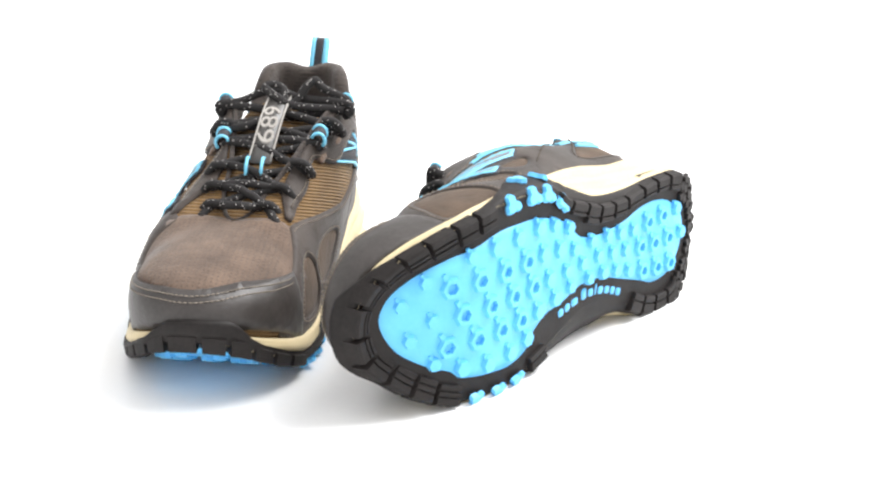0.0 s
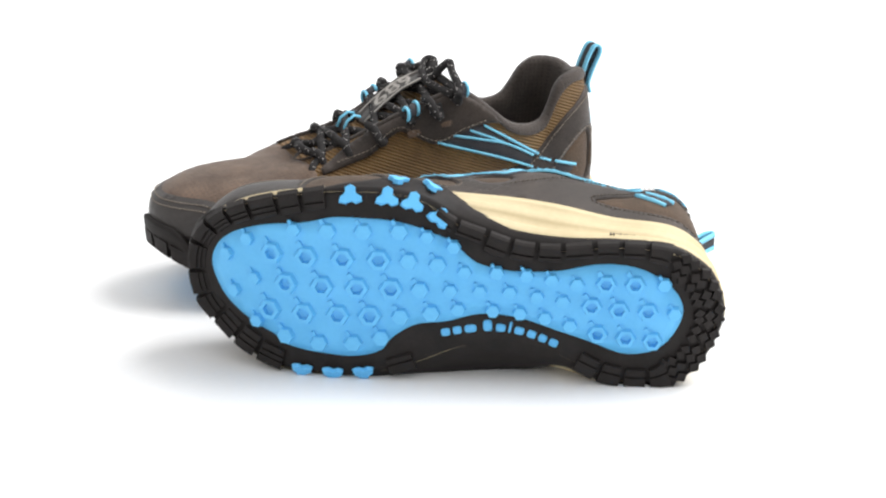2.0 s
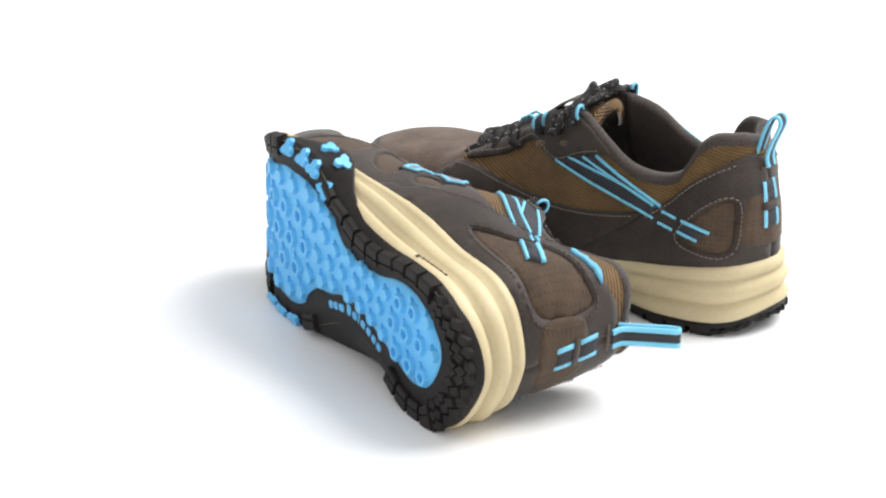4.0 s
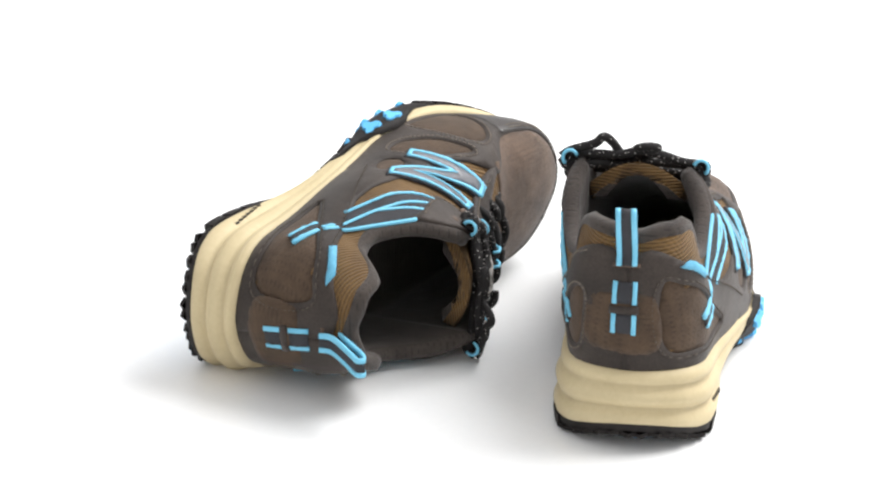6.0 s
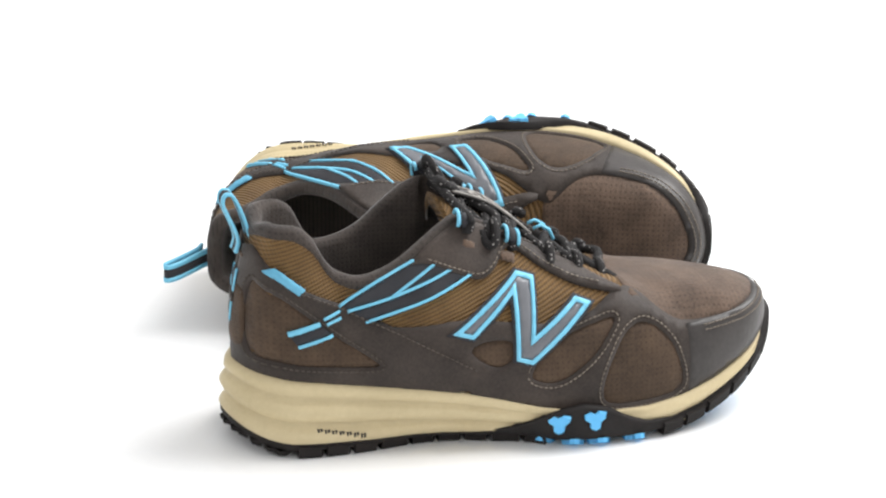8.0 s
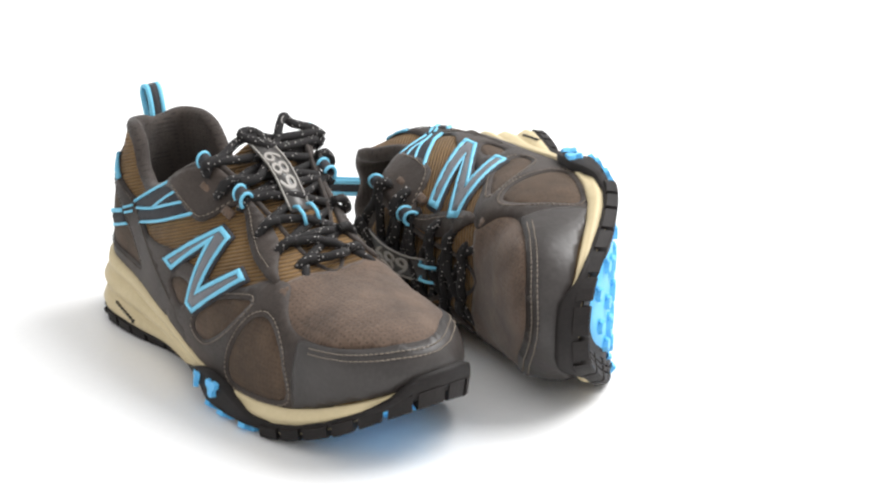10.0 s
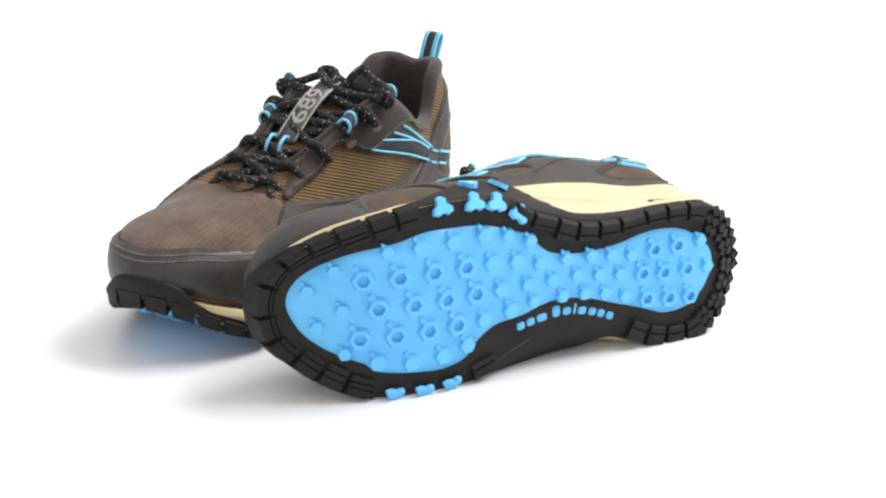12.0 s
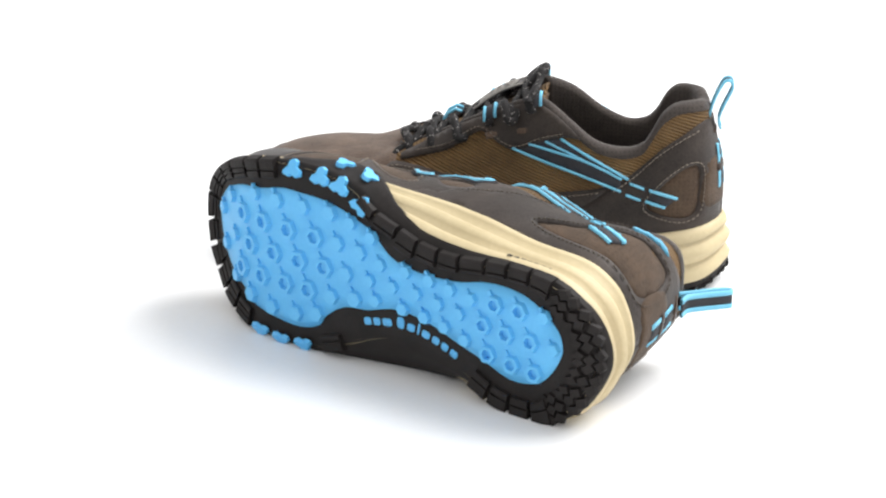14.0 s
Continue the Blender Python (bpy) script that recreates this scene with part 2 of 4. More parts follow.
def upper_grid():
    rows = []
    for i, (x, y) in enumerate(FOOT):
        out = np.array([*FOOT_OUT[i], 0.0])
        top = RIM[i]
        base = np.array([x, y, lerp(x, FOAM_TOP) - 0.004]) - out * 0.0035
        flat = top - base
        high = flat[2]
        level = np.array([-flat[0], -flat[1], 0.0])
        fore = min(1.0, max(0.0, (x - 0.12) / 0.10))
        low = min(1.0, max(0.0, (x - 0.205) / 0.04))
        waist = 0.0 if y > 0 else 0.004 * max(0.0, 1 - abs(x - 0.13) / 0.06)
        heel = 1 - min(1.0, max(0.0, (x - 0.004) / 0.02))
        c1 = base + out * (0.004 + (0.002 + 0.002 * side_mix(y)) * fore - 0.0025 * heel + waist) + np.array([0, 0, high * (0.45 + 0.28 * fore)])
        c2 = top + level * (0.35 + (0.20 + 0.14 * side_mix(y)) * fore) - np.array([0, 0, high * (0.30 * (1 - fore) - 0.02 * fore + 0.13 * low)]) + out * (0.003 * (1 - fore) - 0.002 * heel)
        if x > 0.24:
            k = min(1, (x - 0.24) / 0.03)
            c1 = c1 + out * 0.006 * k + np.array([0, 0, high * (0.13 + 0.08 * max(-1.0, min(1.0, (y - 0.006) / 0.02))) * k])
            c2 = c2 + level * 0.05 * k
        col = []
        for k in range(N_UP + 1):
            s = k / N_UP
            col.append((1 - s) ** 3 * base + 3 * s * (1 - s) ** 2 * c1 + 3 * s * s * (1 - s) * c2 + s ** 3 * top)
        rows.append(col)
    return np.array(rows)


UPPER = upper_grid()


def grid_mesh(bm, grid, closed=True, flip=False):
    """Faces over a grid of points; the first index goes round."""
    vs = [[bm.verts.new(p) for p in col] for col in grid]
    n = len(vs)
    for i in range(n if closed else n - 1):
        a, b = vs[i], vs[(i + 1) % n]
        for k in range(len(a) - 1):
            f = (a[k], b[k], b[k + 1], a[k + 1])
            bm.faces.new(f[::-1] if flip else f)
    return vs


def bvh_of(grid):
    bm = bmesh.new()
    grid_mesh(bm, grid)
    bmesh.ops.recalc_face_normals(bm, faces=bm.faces)
    tree = BVHTree.FromBMesh(bm)
    bm.free()
    return tree


UPPER_TREE = bvh_of(UPPER)


def cast(eye, way):
    hit = UPPER_TREE.ray_cast(Vector(eye), Vector(way).normalized())
    if hit[0] is None:
        near = UPPER_TREE.find_nearest(Vector(eye) + Vector(way).normalized() * 0.25)
        hit = (near[0], near[1])
    p, n = hit[0], hit[1]
    return p, (n if n.dot(Vector(way)) < 0 else -n)


def on_lateral(u, v):
    return cast((u, 0.2, v), (0, -1, 0))


def on_medial(u, v):
    return cast((u, -0.25, v), (0, 1, 0))


def on_back(u, v):
    return cast((-0.2, u, v), (1, 0, 0))


def on_top(u, v):
    return cast((u, v, 0.3), (0, 0, -1))


def on_toe(u, v):
    """u: angle in degrees round the toe, 0 straight ahead, 90 lateral; v: height."""
    a = radians(u)
    way = Vector((math.cos(a), math.sin(a), 0))
    return cast(Vector((0.225, 0.002, v)) + way * 0.25, -way)


def inside(p, poly):
    x, y = p
    odd, j = False, len(poly) - 1
    for i in range(len(poly)):
        (xi, yi), (xj, yj) = poly[i], poly[j]
        if (yi > y) != (yj > y) and x < (xj - xi) * (y - yi) / (yj - yi) + xi:
            odd = not odd
        j = i
    return odd


def fill(poly, step, holes=()):
    """Triangles over a flat polygon, with inner points every step."""
    loops = []
    for ring in (poly, *holes):
        r, out = [tuple(map(float, p)) for p in ring], []
        for a, b in zip(r, r[1:] + r[:1]):
            n = max(1, int(math.hypot(b[0] - a[0], b[1] - a[1]) / step))
            out += [(a[0] + (b[0] - a[0]) * k / n, a[1] + (b[1] - a[1]) * k / n) for k in range(n)]
        loops.append(out)
    pts, edges = [], []
    for r in loops:
        o = len(pts)
        pts += r
        edges += [(o + i, o + (i + 1) % len(r)) for i in range(len(r))]
    rims = [list(r) for r in loops]
    xs, ys = [p[0] for p in loops[0]], [p[1] for p in loops[0]]
    border = np.array(pts)
    for i in range(int((max(xs) - min(xs)) / step) + 1):
        for k in range(int((max(ys) - min(ys)) / step) + 1):
            p = (min(xs) + (i + 0.5 * (k % 2)) * step, min(ys) + k * step)
            if inside(p, rims[0]) and not any(inside(p, h) for h in rims[1:]) and np.min(np.hypot(border[:, 0] - p[0], border[:, 1] - p[1])) > step * 0.45:
                pts.append(p)
    vs, _, fs, *_ = delaunay_2d_cdt([Vector(p) for p in pts], edges, [], 0, 1e-6)
    keep = []
    for f in fs:
        c = sum((vs[i] for i in f), Vector((0, 0))) / len(f)
        if inside(c, rims[0]) and not any(inside(c, h) for h in rims[1:]):
            keep.append(tuple(f))
    return [tuple(v) for v in vs], keep


def patch_mesh(bm, poly, onto, lift=0.0006, thick=0.0008, step=0.004, holes=(), round_edge=0.0005):
    """A sheet of leather or film laid on the upper: top face and a rim down to it."""
    pts, tris = fill(poly, step, holes)
    used = sorted({i for f in tris for i in f})
    count = {}
    for f in tris:
        for a, b in zip(f, f[1:] + f[:1]):
            count[frozenset((a, b))] = count.get(frozenset((a, b)), 0) + 1
    rim = {i for e, c in count.items() if c == 1 for i in e}
    top, low = {}, {}
    for i in used:
        p, n = onto(*pts[i])
        top[i] = bm.verts.new(p + n * (lift + thick - (round_edge if i in rim else 0)))
        if i in rim:
            low[i] = bm.verts.new(p + n * (lift - 0.0012))
    made = []
    for f in tris:
        made.append(bm.faces.new([top[i] for i in f]))
    for f in tris:
        for a, b in zip(f, f[1:] + f[:1]):
            if count[frozenset((a, b))] == 1:
                made.append(bm.faces.new((top[b], top[a], low[a], low[b])))
    return made


LEAN = {1: 0.12, -1: 0.0}  # the soft upper of the lying shoe is pushed up by the floor


SWELL = {1: 0.0075, -1: 0.0}  # and its upper side bulges behind the arch


def settled(co, side):
    rise = math.sin(math.pi * min(1.0, max(0.0, (co[2] - 0.026) / 0.085)))
    along = lerp(co[0], [(-.01, .5), (.02, .9), (.05, 1.0), (.09, 1.0), (.13, .5), (.17, 0)])
    upper = min(1.0, max(0.0, (co[1] + 0.010) / 0.030))
    return Vector((co[0], side * (co[1] + LEAN[side] * lerp(co[0], [(.11, 1.0), (.155, 0.0)]) * max(0.0, co[2] - 0.03) + SWELL[side] * rise * along * upper), co[2]))


def part(name, bm, mat, parent=None, label="", side=1, smooth_shade=True, kind=""):
    """Links a bmesh as one mesh object; side -1 mirrors it for the right shoe."""
    for v in bm.verts:
        v.co = settled(v.co, side)
    bmesh.ops.recalc_face_normals(bm, faces=bm.faces)
    mesh = bpy.data.meshes.new(name)
    bm.to_mesh(mesh)
    bm.free()
    mesh.materials.append(mat)
    if smooth_shade:
        mesh.shade_smooth()
    ob = new(name, mesh)
    ob.parent = parent
    if label or kind:
        tagged(ob, label, kind=kind)
    return ob


def patch(name, poly, onto, mat, parent, side, label="", **keys):
    bm = bmesh.new()
    patch_mesh(bm, poly, onto, **keys)
    return part(name, bm, mat, parent, label, side)


def band(line, width, closed=False):
    """A flat strip of that width round a line of 2D points, as a polygon."""
    p = np.array(line, float)
    t = np.gradient(p, axis=0)
    n = np.stack([-t[:, 1], t[:, 0]], 1) / np.linalg.norm(t, axis=1)[:, None]
    w = np.array(width) if np.ndim(width) else np.full(len(p), width)
    return [tuple(q) for q in np.vstack([p + n * w[:, None] / 2, (p - n * w[:, None] / 2)[::-1]])]


def tube_mesh(bm, line, radius, sides=8, flat=1.0, up=(0, 0, 1)):
    """A round or flattened cord along a 3D line."""
    p = [Vector(q) for q in line]
    rings = []
    for i, q in enumerate(p):
        t = (p[min(i + 1, len(p) - 1)] - p[max(i - 1, 0)]).normalized()
        a = t.cross(Vector(up))
        a = a.normalized() if a.length > 1e-5 else Vector((1, 0, 0))
        b = a.cross(t)
        rings.append([bm.verts.new(q + (a * math.cos(w) + b * flat * math.sin(w)) * radius) for w in np.linspace(0, 2 * math.pi, sides, False)])
    for r, s in zip(rings, rings[1:]):
        for k in range(sides):
            bm.faces.new((r[k], r[(k + 1) % sides], s[(k + 1) % sides], s[k]))
    bm.faces.new(rings[0][::-1])
    bm.faces.new(rings[-1])


def stitch_mesh(bm, line, onto, lift, pitch=0.0027, length=0.0016, size=0.00034):
    """A row of stitches along a 2D line on the upper."""
    p = np.array(line, float)
    d = np.concatenate([[0], np.cumsum(np.linalg.norm(np.diff(p, axis=0), axis=1))])
    s = 0.0
    while s + length < d[-1]:
        ends = []
        for q in (s, s + length / 2, s + length):
            u, v = np.interp(q, d, p[:, 0]), np.interp(q, d, p[:, 1])
            c, n = onto(u, v)
            ends.append(c + n * (lift + (0.0002 if q == s + length / 2 else -0.0001)))
        tube_mesh(bm, ends, size, 5)
        s += pitch

# ---- sole ----


def wall_mix(i, z):
    """How far the side of the sole has gone from the ground outline to the foot outline at that height."""
    g, h = lerp(SOLE[i][0], TOE_SPRING) + 0.0035, lerp(FOOT[i][0], FOAM_TOP)
    return min(1.0, max(0.0, (z - g) / (h - g))) ** 0.7


def build_midsole(shoe, side):
    levels = [(0.0, -0.0015), (0.10, 0.0008), (0.22, 0.0016), (0.34, 0.0004), (0.40, -0.0006), (0.46, 0.0008), (0.58, 0.0016), (0.70, 0.0004),
              (0.76, -0.0006), (0.83, 0.0006), (0.93, 0.0004), (1.0, -0.0018)]
    grid = []
    for i in range(N_AROUND):
        x, y = FOOT[i]
        ridge = min(1.0, max(0.12, (0.165 - x) / 0.05))
        low, high = lerp(SOLE[i][0], TOE_SPRING) + 0.0035, max(lerp(x, FOAM_TOP), rubber_top(x, y) - 0.001)
        col = []
        for k, o in levels:
            m = wall_mix(i, low + (high - low) * k)
            p = SOLE[i] * (1 - m) + FOOT[i] * m
            n = SOLE_OUT[i] * (1 - m) + FOOT_OUT[i] * m
            flare = 0.0025 * (1 - k) * ridge
            swell = 0.0022 * math.sin(math.pi * min(1.0, max(0.0, (x - 0.200) / 0.085)))
            q = p + n * (o * ridge * (2.3 if 0.05 < k < 0.95 else 1.0) + 0.0003 + flare * 0.4 + swell * min(1.0, 4 * (1 - k), max(0.0, (k - 0.42) / 0.2)))
            col.append((q[0], q[1], low + (high - low) * k))
        q = FOOT[i] - FOOT_OUT[i] * 0.010
        col.append((q[0], q[1], high - 0.001))
        grid.append(col)
    bm = bmesh.new()
    grid_mesh(bm, grid)
    body = part("midsole", bm, FOAM, shoe, "cream foam midsole with moulded ridges", side)
    return body


def sole_point(x, y, drop=0.0):
    return Vector((x, y, lerp(x, TOE_SPRING) + drop))


PAD = smooth([(.2830, .0083), (.2795, .0217), (.268, .032), (.250, .0392), (.231, .0425), (.2123, .0470), (.197, .0470), (.182, .0462), (.169, .0435),
              (.158, .0395), (.147, .0350), (.140, .0280), (.131, .0220), (.113, .0187), (.089, .0195), (.0705, .0235), (.055, .0240), (.040, .0205),
              (.0265, .0115), (.0205, .0025), (.0205, -.0075), (.028, -.0205), (.038, -.0268), (.053, -.0278), (.069, -.0220), (.0876, -.0158),
              (.110, -.0085), (.131, -.0068), (.150, -.0118), (.167, -.0142), (.180, -.0225), (.186, -.0300), (.200, -.0340), (.220, -.0330),
              (.239, -.0300), (.246, -.0250), (.260, -.0190), (.275, -.0080)], per=5, closed=True)


def build_outsole(shoe, side):
    grid = []
    for i in range(N_AROUND):
        x, y = SOLE[i]
        n = SOLE_OUT[i]
        g, top = lerp(x, TOE_SPRING) + 0.0032, rubber_top(x, y)
        bulge = 0.0016 + 0.0035 * min(1, max(0, (top - 0.012) / 0.01)) * (0.3 if x > 0.24 or x < 0.05 else 1.0)
        if y > 0 and 0.145 < x < 0.26:
            bulge = 0.0016 + 0.0008 * min(1.0, (x - 0.145) / 0.012, (0.26 - x) / 0.02)
        pts = [(*(SOLE[i] - n * 0.0016), g)]
        for k in range(8):
            z = g + 0.0012 + (top - g - 0.0012) * k / 7
            m = wall_mix(i, z)
            thin = min(1.0, max(0.0, (x - 0.205) / 0.02)) * min(1.0, max(0.0, (0.285 - x) / 0.012))
            w = SOLE[i] * (1 - m) + FOOT[i] * m + n * (0.0028 - 0.0014 * thin + (bulge - 0.0009) * min(1, k / 4) * (1 - thin))
            pts.append((w[0], w[1], z))
        w = w - n * (0.0035 + bulge * 0.5)
        pts.append((w[0], w[1], top + 0.0004))
        grid.append(pts)
    bm = bmesh.new()
    grid_mesh(bm, grid)
    plate, tris = fill([(c[0][0], c[0][1]) for c in grid[::2]], 0.010)
    flat = [bm.verts.new(sole_point(u, v, 0.0032)) for u, v in plate]
    for f in tris:
        bm.faces.new([flat[i] for i in f])
    out = part("outsole", bm, RUBBER, shoe, "black rubber outsole rim with tread blocks, its medial arch wall standing in for shade", side)

    # tread blocks round the rim
    pad = np.array(PAD)
    run = np.concatenate([[0], np.cumsum(np.linalg.norm(np.diff(SOLE, axis=0), axis=1))])
    total = run[-1] + np.linalg.norm(SOLE[0] - SOLE[-1])
    count = 46
    spans = {}
    for k in range(count):
        i0 = int(np.searchsorted(run, total * (k + 0.10) / count)) % N_AROUND
        i1 = int(np.searchsorted(run, total * (k + 0.90) / count)) % N_AROUND
        if i1 <= i0:
            i1 = N_AROUND - 1
        if i1 - i0 < 3:
            continue
        x, y = SOLE[(i0 + i1) // 2]
        if x < 0.022 or (y < 0 and 0.085 < x < 0.165):
            continue
        if y > 0 and 0.155 < x < 0.213:
            continue
        if y < 0 and 0.188 < x < 0.237:
            continue
        bm = bmesh.new()
        cols = []
        wide = x < 0.03 or x > 0.25
        spans[k] = min(float(np.min(np.hypot(pad[:, 0] - SOLE[i][0], pad[:, 1] - SOLE[i][1]))) for i in range(i0, i1 + 1))
        for i in (i0, (2 * i0 + i1) // 3, (i0 + 2 * i1) // 3, i1):
            p, n = SOLE[i], SOLE_OUT[i]
            depth = min(0.0135, max(0.004, spans[k] - 0.0022)) * lerp(p[0], [(.02, 1.0), (.035, .62), (.20, .62), (.25, .85)])
            z = lerp(p[0], TOE_SPRING) - lerp(p[0], [(.245, 0), (.268, .0018)])
            a, b = p - n * depth, p + n * lerp(p[0], [(.205, .0034), (.225, .0020), (.280, .0020), (.290, .0034)])
            wall = min(0.010, (rubber_top(*p) - z) * 0.75)
            ring = [(a[0], a[1], z + 0.0076), (a[0], a[1], z + 0.0007), (a[0] + n[0] * 0.0007, a[1] + n[1] * 0.0007, z)]
            for k2 in ((0.36, 0.69) if wide else (0.52,)):
                for d, h in ((-0.0006, 0.0), (-0.0003, 0.0013), (0.0003, 0.0013), (0.0006, 0.0)):
                    w = depth * k2 + d
                    ring.append((a[0] + n[0] * w, a[1] + n[1] * w, z + h))
            ring += [(b[0] - n[0] * 0.0012, b[1] - n[1] * 0.0012, z),
                    (b[0], b[1], z + 0.0012), (b[0] + n[0] * 0.0009, b[1] + n[1] * 0.0009, z + wall), (p[0], p[1], z + wall + 0.001)]
            cols.append([bm.verts.new(q) for q in ring])
        for c, d in zip(cols, cols[1:]):
            for j in range(len(c)):
                j2 = (j + 1) % len(c)
                bm.faces.new((c[j], d[j], d[j2], c[j2]))
        bm.faces.new(cols[0])
        bm.faces.new(cols[-1][::-1])
        part("tread_block", bm, RUBBER, out, "", side, smooth_shade=False)
    # three staggered rows of diamond lugs round the heel
    heel = [i for i in range(N_AROUND) if SOLE[i][0] < 0.030]
    heel = sorted(heel, key=lambda i: i if i < N_AROUND // 2 else i - N_AROUND)
    reach = np.concatenate([[0], np.cumsum([np.linalg.norm(SOLE[b] - SOLE[a]) for a, b in zip(heel, heel[1:])])])
    for row, inward in enumerate((-0.0010, 0.0046, 0.0102)):
        at = 0.002 + 0.0036 * (row % 2)
        while at < reach[-1] - 0.001:
            i = heel[int(np.argmin(np.abs(reach - at)))]
            at += 0.0074
            n = SOLE_OUT[i]
            t = np.array([-n[1], n[0]])
            c = SOLE[i] - n * inward
            if np.min(np.hypot(pad[:, 0] - c[0], pad[:, 1] - c[1])) < 0.0035:
                continue
            shrink = 1.0 - 0.13 * row
            bm = bmesh.new()
            low, top = [], []
            for u, v in ((0.0044, 0), (0, 0.0037), (-0.0044, 0), (0, -0.0037)):
                for ring, k, z in ((low, 1.0, 0.0036), (top, 0.86, 0.0010)):
                    q = c + t * (u * k * shrink) + n * (v * k)
                    ring.append(bm.verts.new((q[0], q[1], lerp(q[0], TOE_SPRING) + z)))
            bm.faces.new(top)
            for j in range(4):
                bm.faces.new((low[j], low[(j + 1) % 4], top[(j + 1) % 4], top[j]))
            part("tread_lug", bm, RUBBER, out, "", side, smooth_shade=False)
    return out


def build_pad(shoe, side):
    bm = bmesh.new()
    pts, tris = fill(PAD, 0.007)
    count = {}
    for f in tris:
        for a, b in zip(f, f[1:] + f[:1]):
            count[frozenset((a, b))] = count.get(frozenset((a, b)), 0) + 1
    rim = {i for e, c in count.items() if c == 1 for i in e}
    top = {i: bm.verts.new(sole_point(*pts[i], 0.0022 + (0.0006 if i in rim else 0))) for i in {j for f in tris for j in f}}
    low = {i: bm.verts.new(sole_point(*pts[i], 0.0052)) for i in rim}
    for f in tris:
        bm.faces.new([top[i] for i in f])
        for a, b in zip(f, f[1:] + f[:1]):
            if count[frozenset((a, b))] == 1:
                bm.faces.new((top[b], top[a], low[a], low[b]))
    pad = part("tread_pad", bm, BLUE_RUBBER, shoe, "bright blue rubber tread pad with hexagonal studs", side)

    def stud(radius, hollow, ribs=3):
        """A low hexagonal stud with three ribs; the hollow kind has a ring."""
        b = bmesh.new()
        for sides, r0, r1, z0, z1, turn in ((6, radius * 1.2, radius, 0.0004, -0.0027, 0.0),):
            lo = [b.verts.new((r0 * math.cos(w), r0 * math.sin(w), z0)) for w in np.linspace(0, 2 * math.pi, sides, False)]
            hi = [b.verts.new((r1 * math.cos(w), r1 * math.sin(w), z1)) for w in np.linspace(0, 2 * math.pi, sides, False)]
            for j in range(sides):
                b.faces.new((lo[j], lo[(j + 1) % sides], hi[(j + 1) % sides], hi[j]))
            if hollow:
                inn = [b.verts.new((r1 * 0.62 * math.cos(w), r1 * 0.62 * math.sin(w), z1)) for w in np.linspace(0, 2 * math.pi, sides, False)]
                pit = [b.verts.new((r1 * 0.52 * math.cos(w), r1 * 0.52 * math.sin(w), 0.0002)) for w in np.linspace(0, 2 * math.pi, sides, False)]
                for j in range(sides):
                    j2 = (j + 1) % sides
                    b.faces.new((hi[j], hi[j2], inn[j2], inn[j]))
                    b.faces.new((inn[j], inn[j2], pit[j2], pit[j]))
                b.faces.new(pit)
            else:
                b.faces.new(hi)
        for w in (math.pi / 3, math.pi, 5 * math.pi / 3)[:ribs]:
            c, s = math.cos(w), math.sin(w)
            hw, l0, l1 = radius * 0.26, radius * 0.85, radius * 1.62
            q = [(l0, -hw), (l1, -hw * 0.8), (l1, hw * 0.8), (l0, hw)]
            lo = [b.verts.new((u * c - v * s, u * s + v * c, 0.0004)) for u, v in q]
            hi = [b.verts.new((u * c - v * s, u * s + v * c, -0.0016)) for u, v in q]
            b.faces.new(hi)
            for j in range(4):
                b.faces.new((lo[j], lo[(j + 1) % 4], hi[(j + 1) % 4], hi[j]))
        bmesh.ops.recalc_face_normals(b, faces=b.faces)
        mesh = bpy.data.meshes.new("stud")
        b.to_mesh(mesh)
        b.free()
        mesh.materials.append(BLUE_RUBBER)
        return mesh

    big, ring, heel_ring, small = stud(0.0046, False, 1), stud(0.0060, True, 1), stud(0.0052, True, 1), stud(0.0037, False, 1)
    edge = np.array(PAD)

    def place(x, y, wish):
        if not inside((x, y), [tuple(p) for p in PAD]):
            return
        gap = float(np.min(np.hypot(edge[:, 0] - x, edge[:, 1] - y)))
        if gap < 0.0008:
            return
        mesh = small if gap < 0.0045 else wish
        ob = new("stud", mesh)
        ob.parent = pad
        slope = (lerp(x + 0.004, TOE_SPRING) - lerp(x - 0.004, TOE_SPRING)) / 0.008
        ob.matrix_basis = Matrix.Translation((x, y * side, lerp(x, TOE_SPRING) + 0.0024)) @ Matrix.Rotation(-math.atan(slope), 4, "Y")

    # five rows at the ball, three along the arch and heel
    middle = [(.020, -.0035), (.060, -.0020), (.115, .0066), (.300, .0068)]
    rows = [
        ([.257, .239, .219, .1995, .1808, .1648, .148, .1318, .1153, .1004, .086, .070, .055, .039, .0245], [(0, 0), (.3, 0)]),
        ([.2734, .2468, .2276, .2074, .1876, .1712, .1552, .1403, .1226, .1062, .0924, .0785, .0626, .0466, .0306],
         [(.03, .0165), (.0626, .0145), (.0785, .0115), (.14, .0110), (.155, .0150), (.171, .0168), (.25, .0168), (.2734, .0110)]),
        ([.2690, .2483, .2291, .2101, .1925, .1754, .1584, .1435, .1243, .1094, .0956, .0817, .0664, .0508, .0359],
         [(.036, -.0170), (.0664, -.0155), (.0956, -.0115), (.1435, -.0108), (.1584, -.0135), (.1754, -.0160), (.25, -.0168), (.269, -.0095)]),
        ([.2610, .2344, .2159, .1961, .1765, .1612, .1467], [(.1467, .0255), (.1612, .0310), (.1765, .0336), (.2344, .0320), (.261, .0225)]),
        ([.2560, .2393, .2206, .2016, .1861], [(.1861, -.0290), (.2016, -.0325), (.2206, -.0335), (.2393, -.0310), (.256, -.0250)]),
    ]
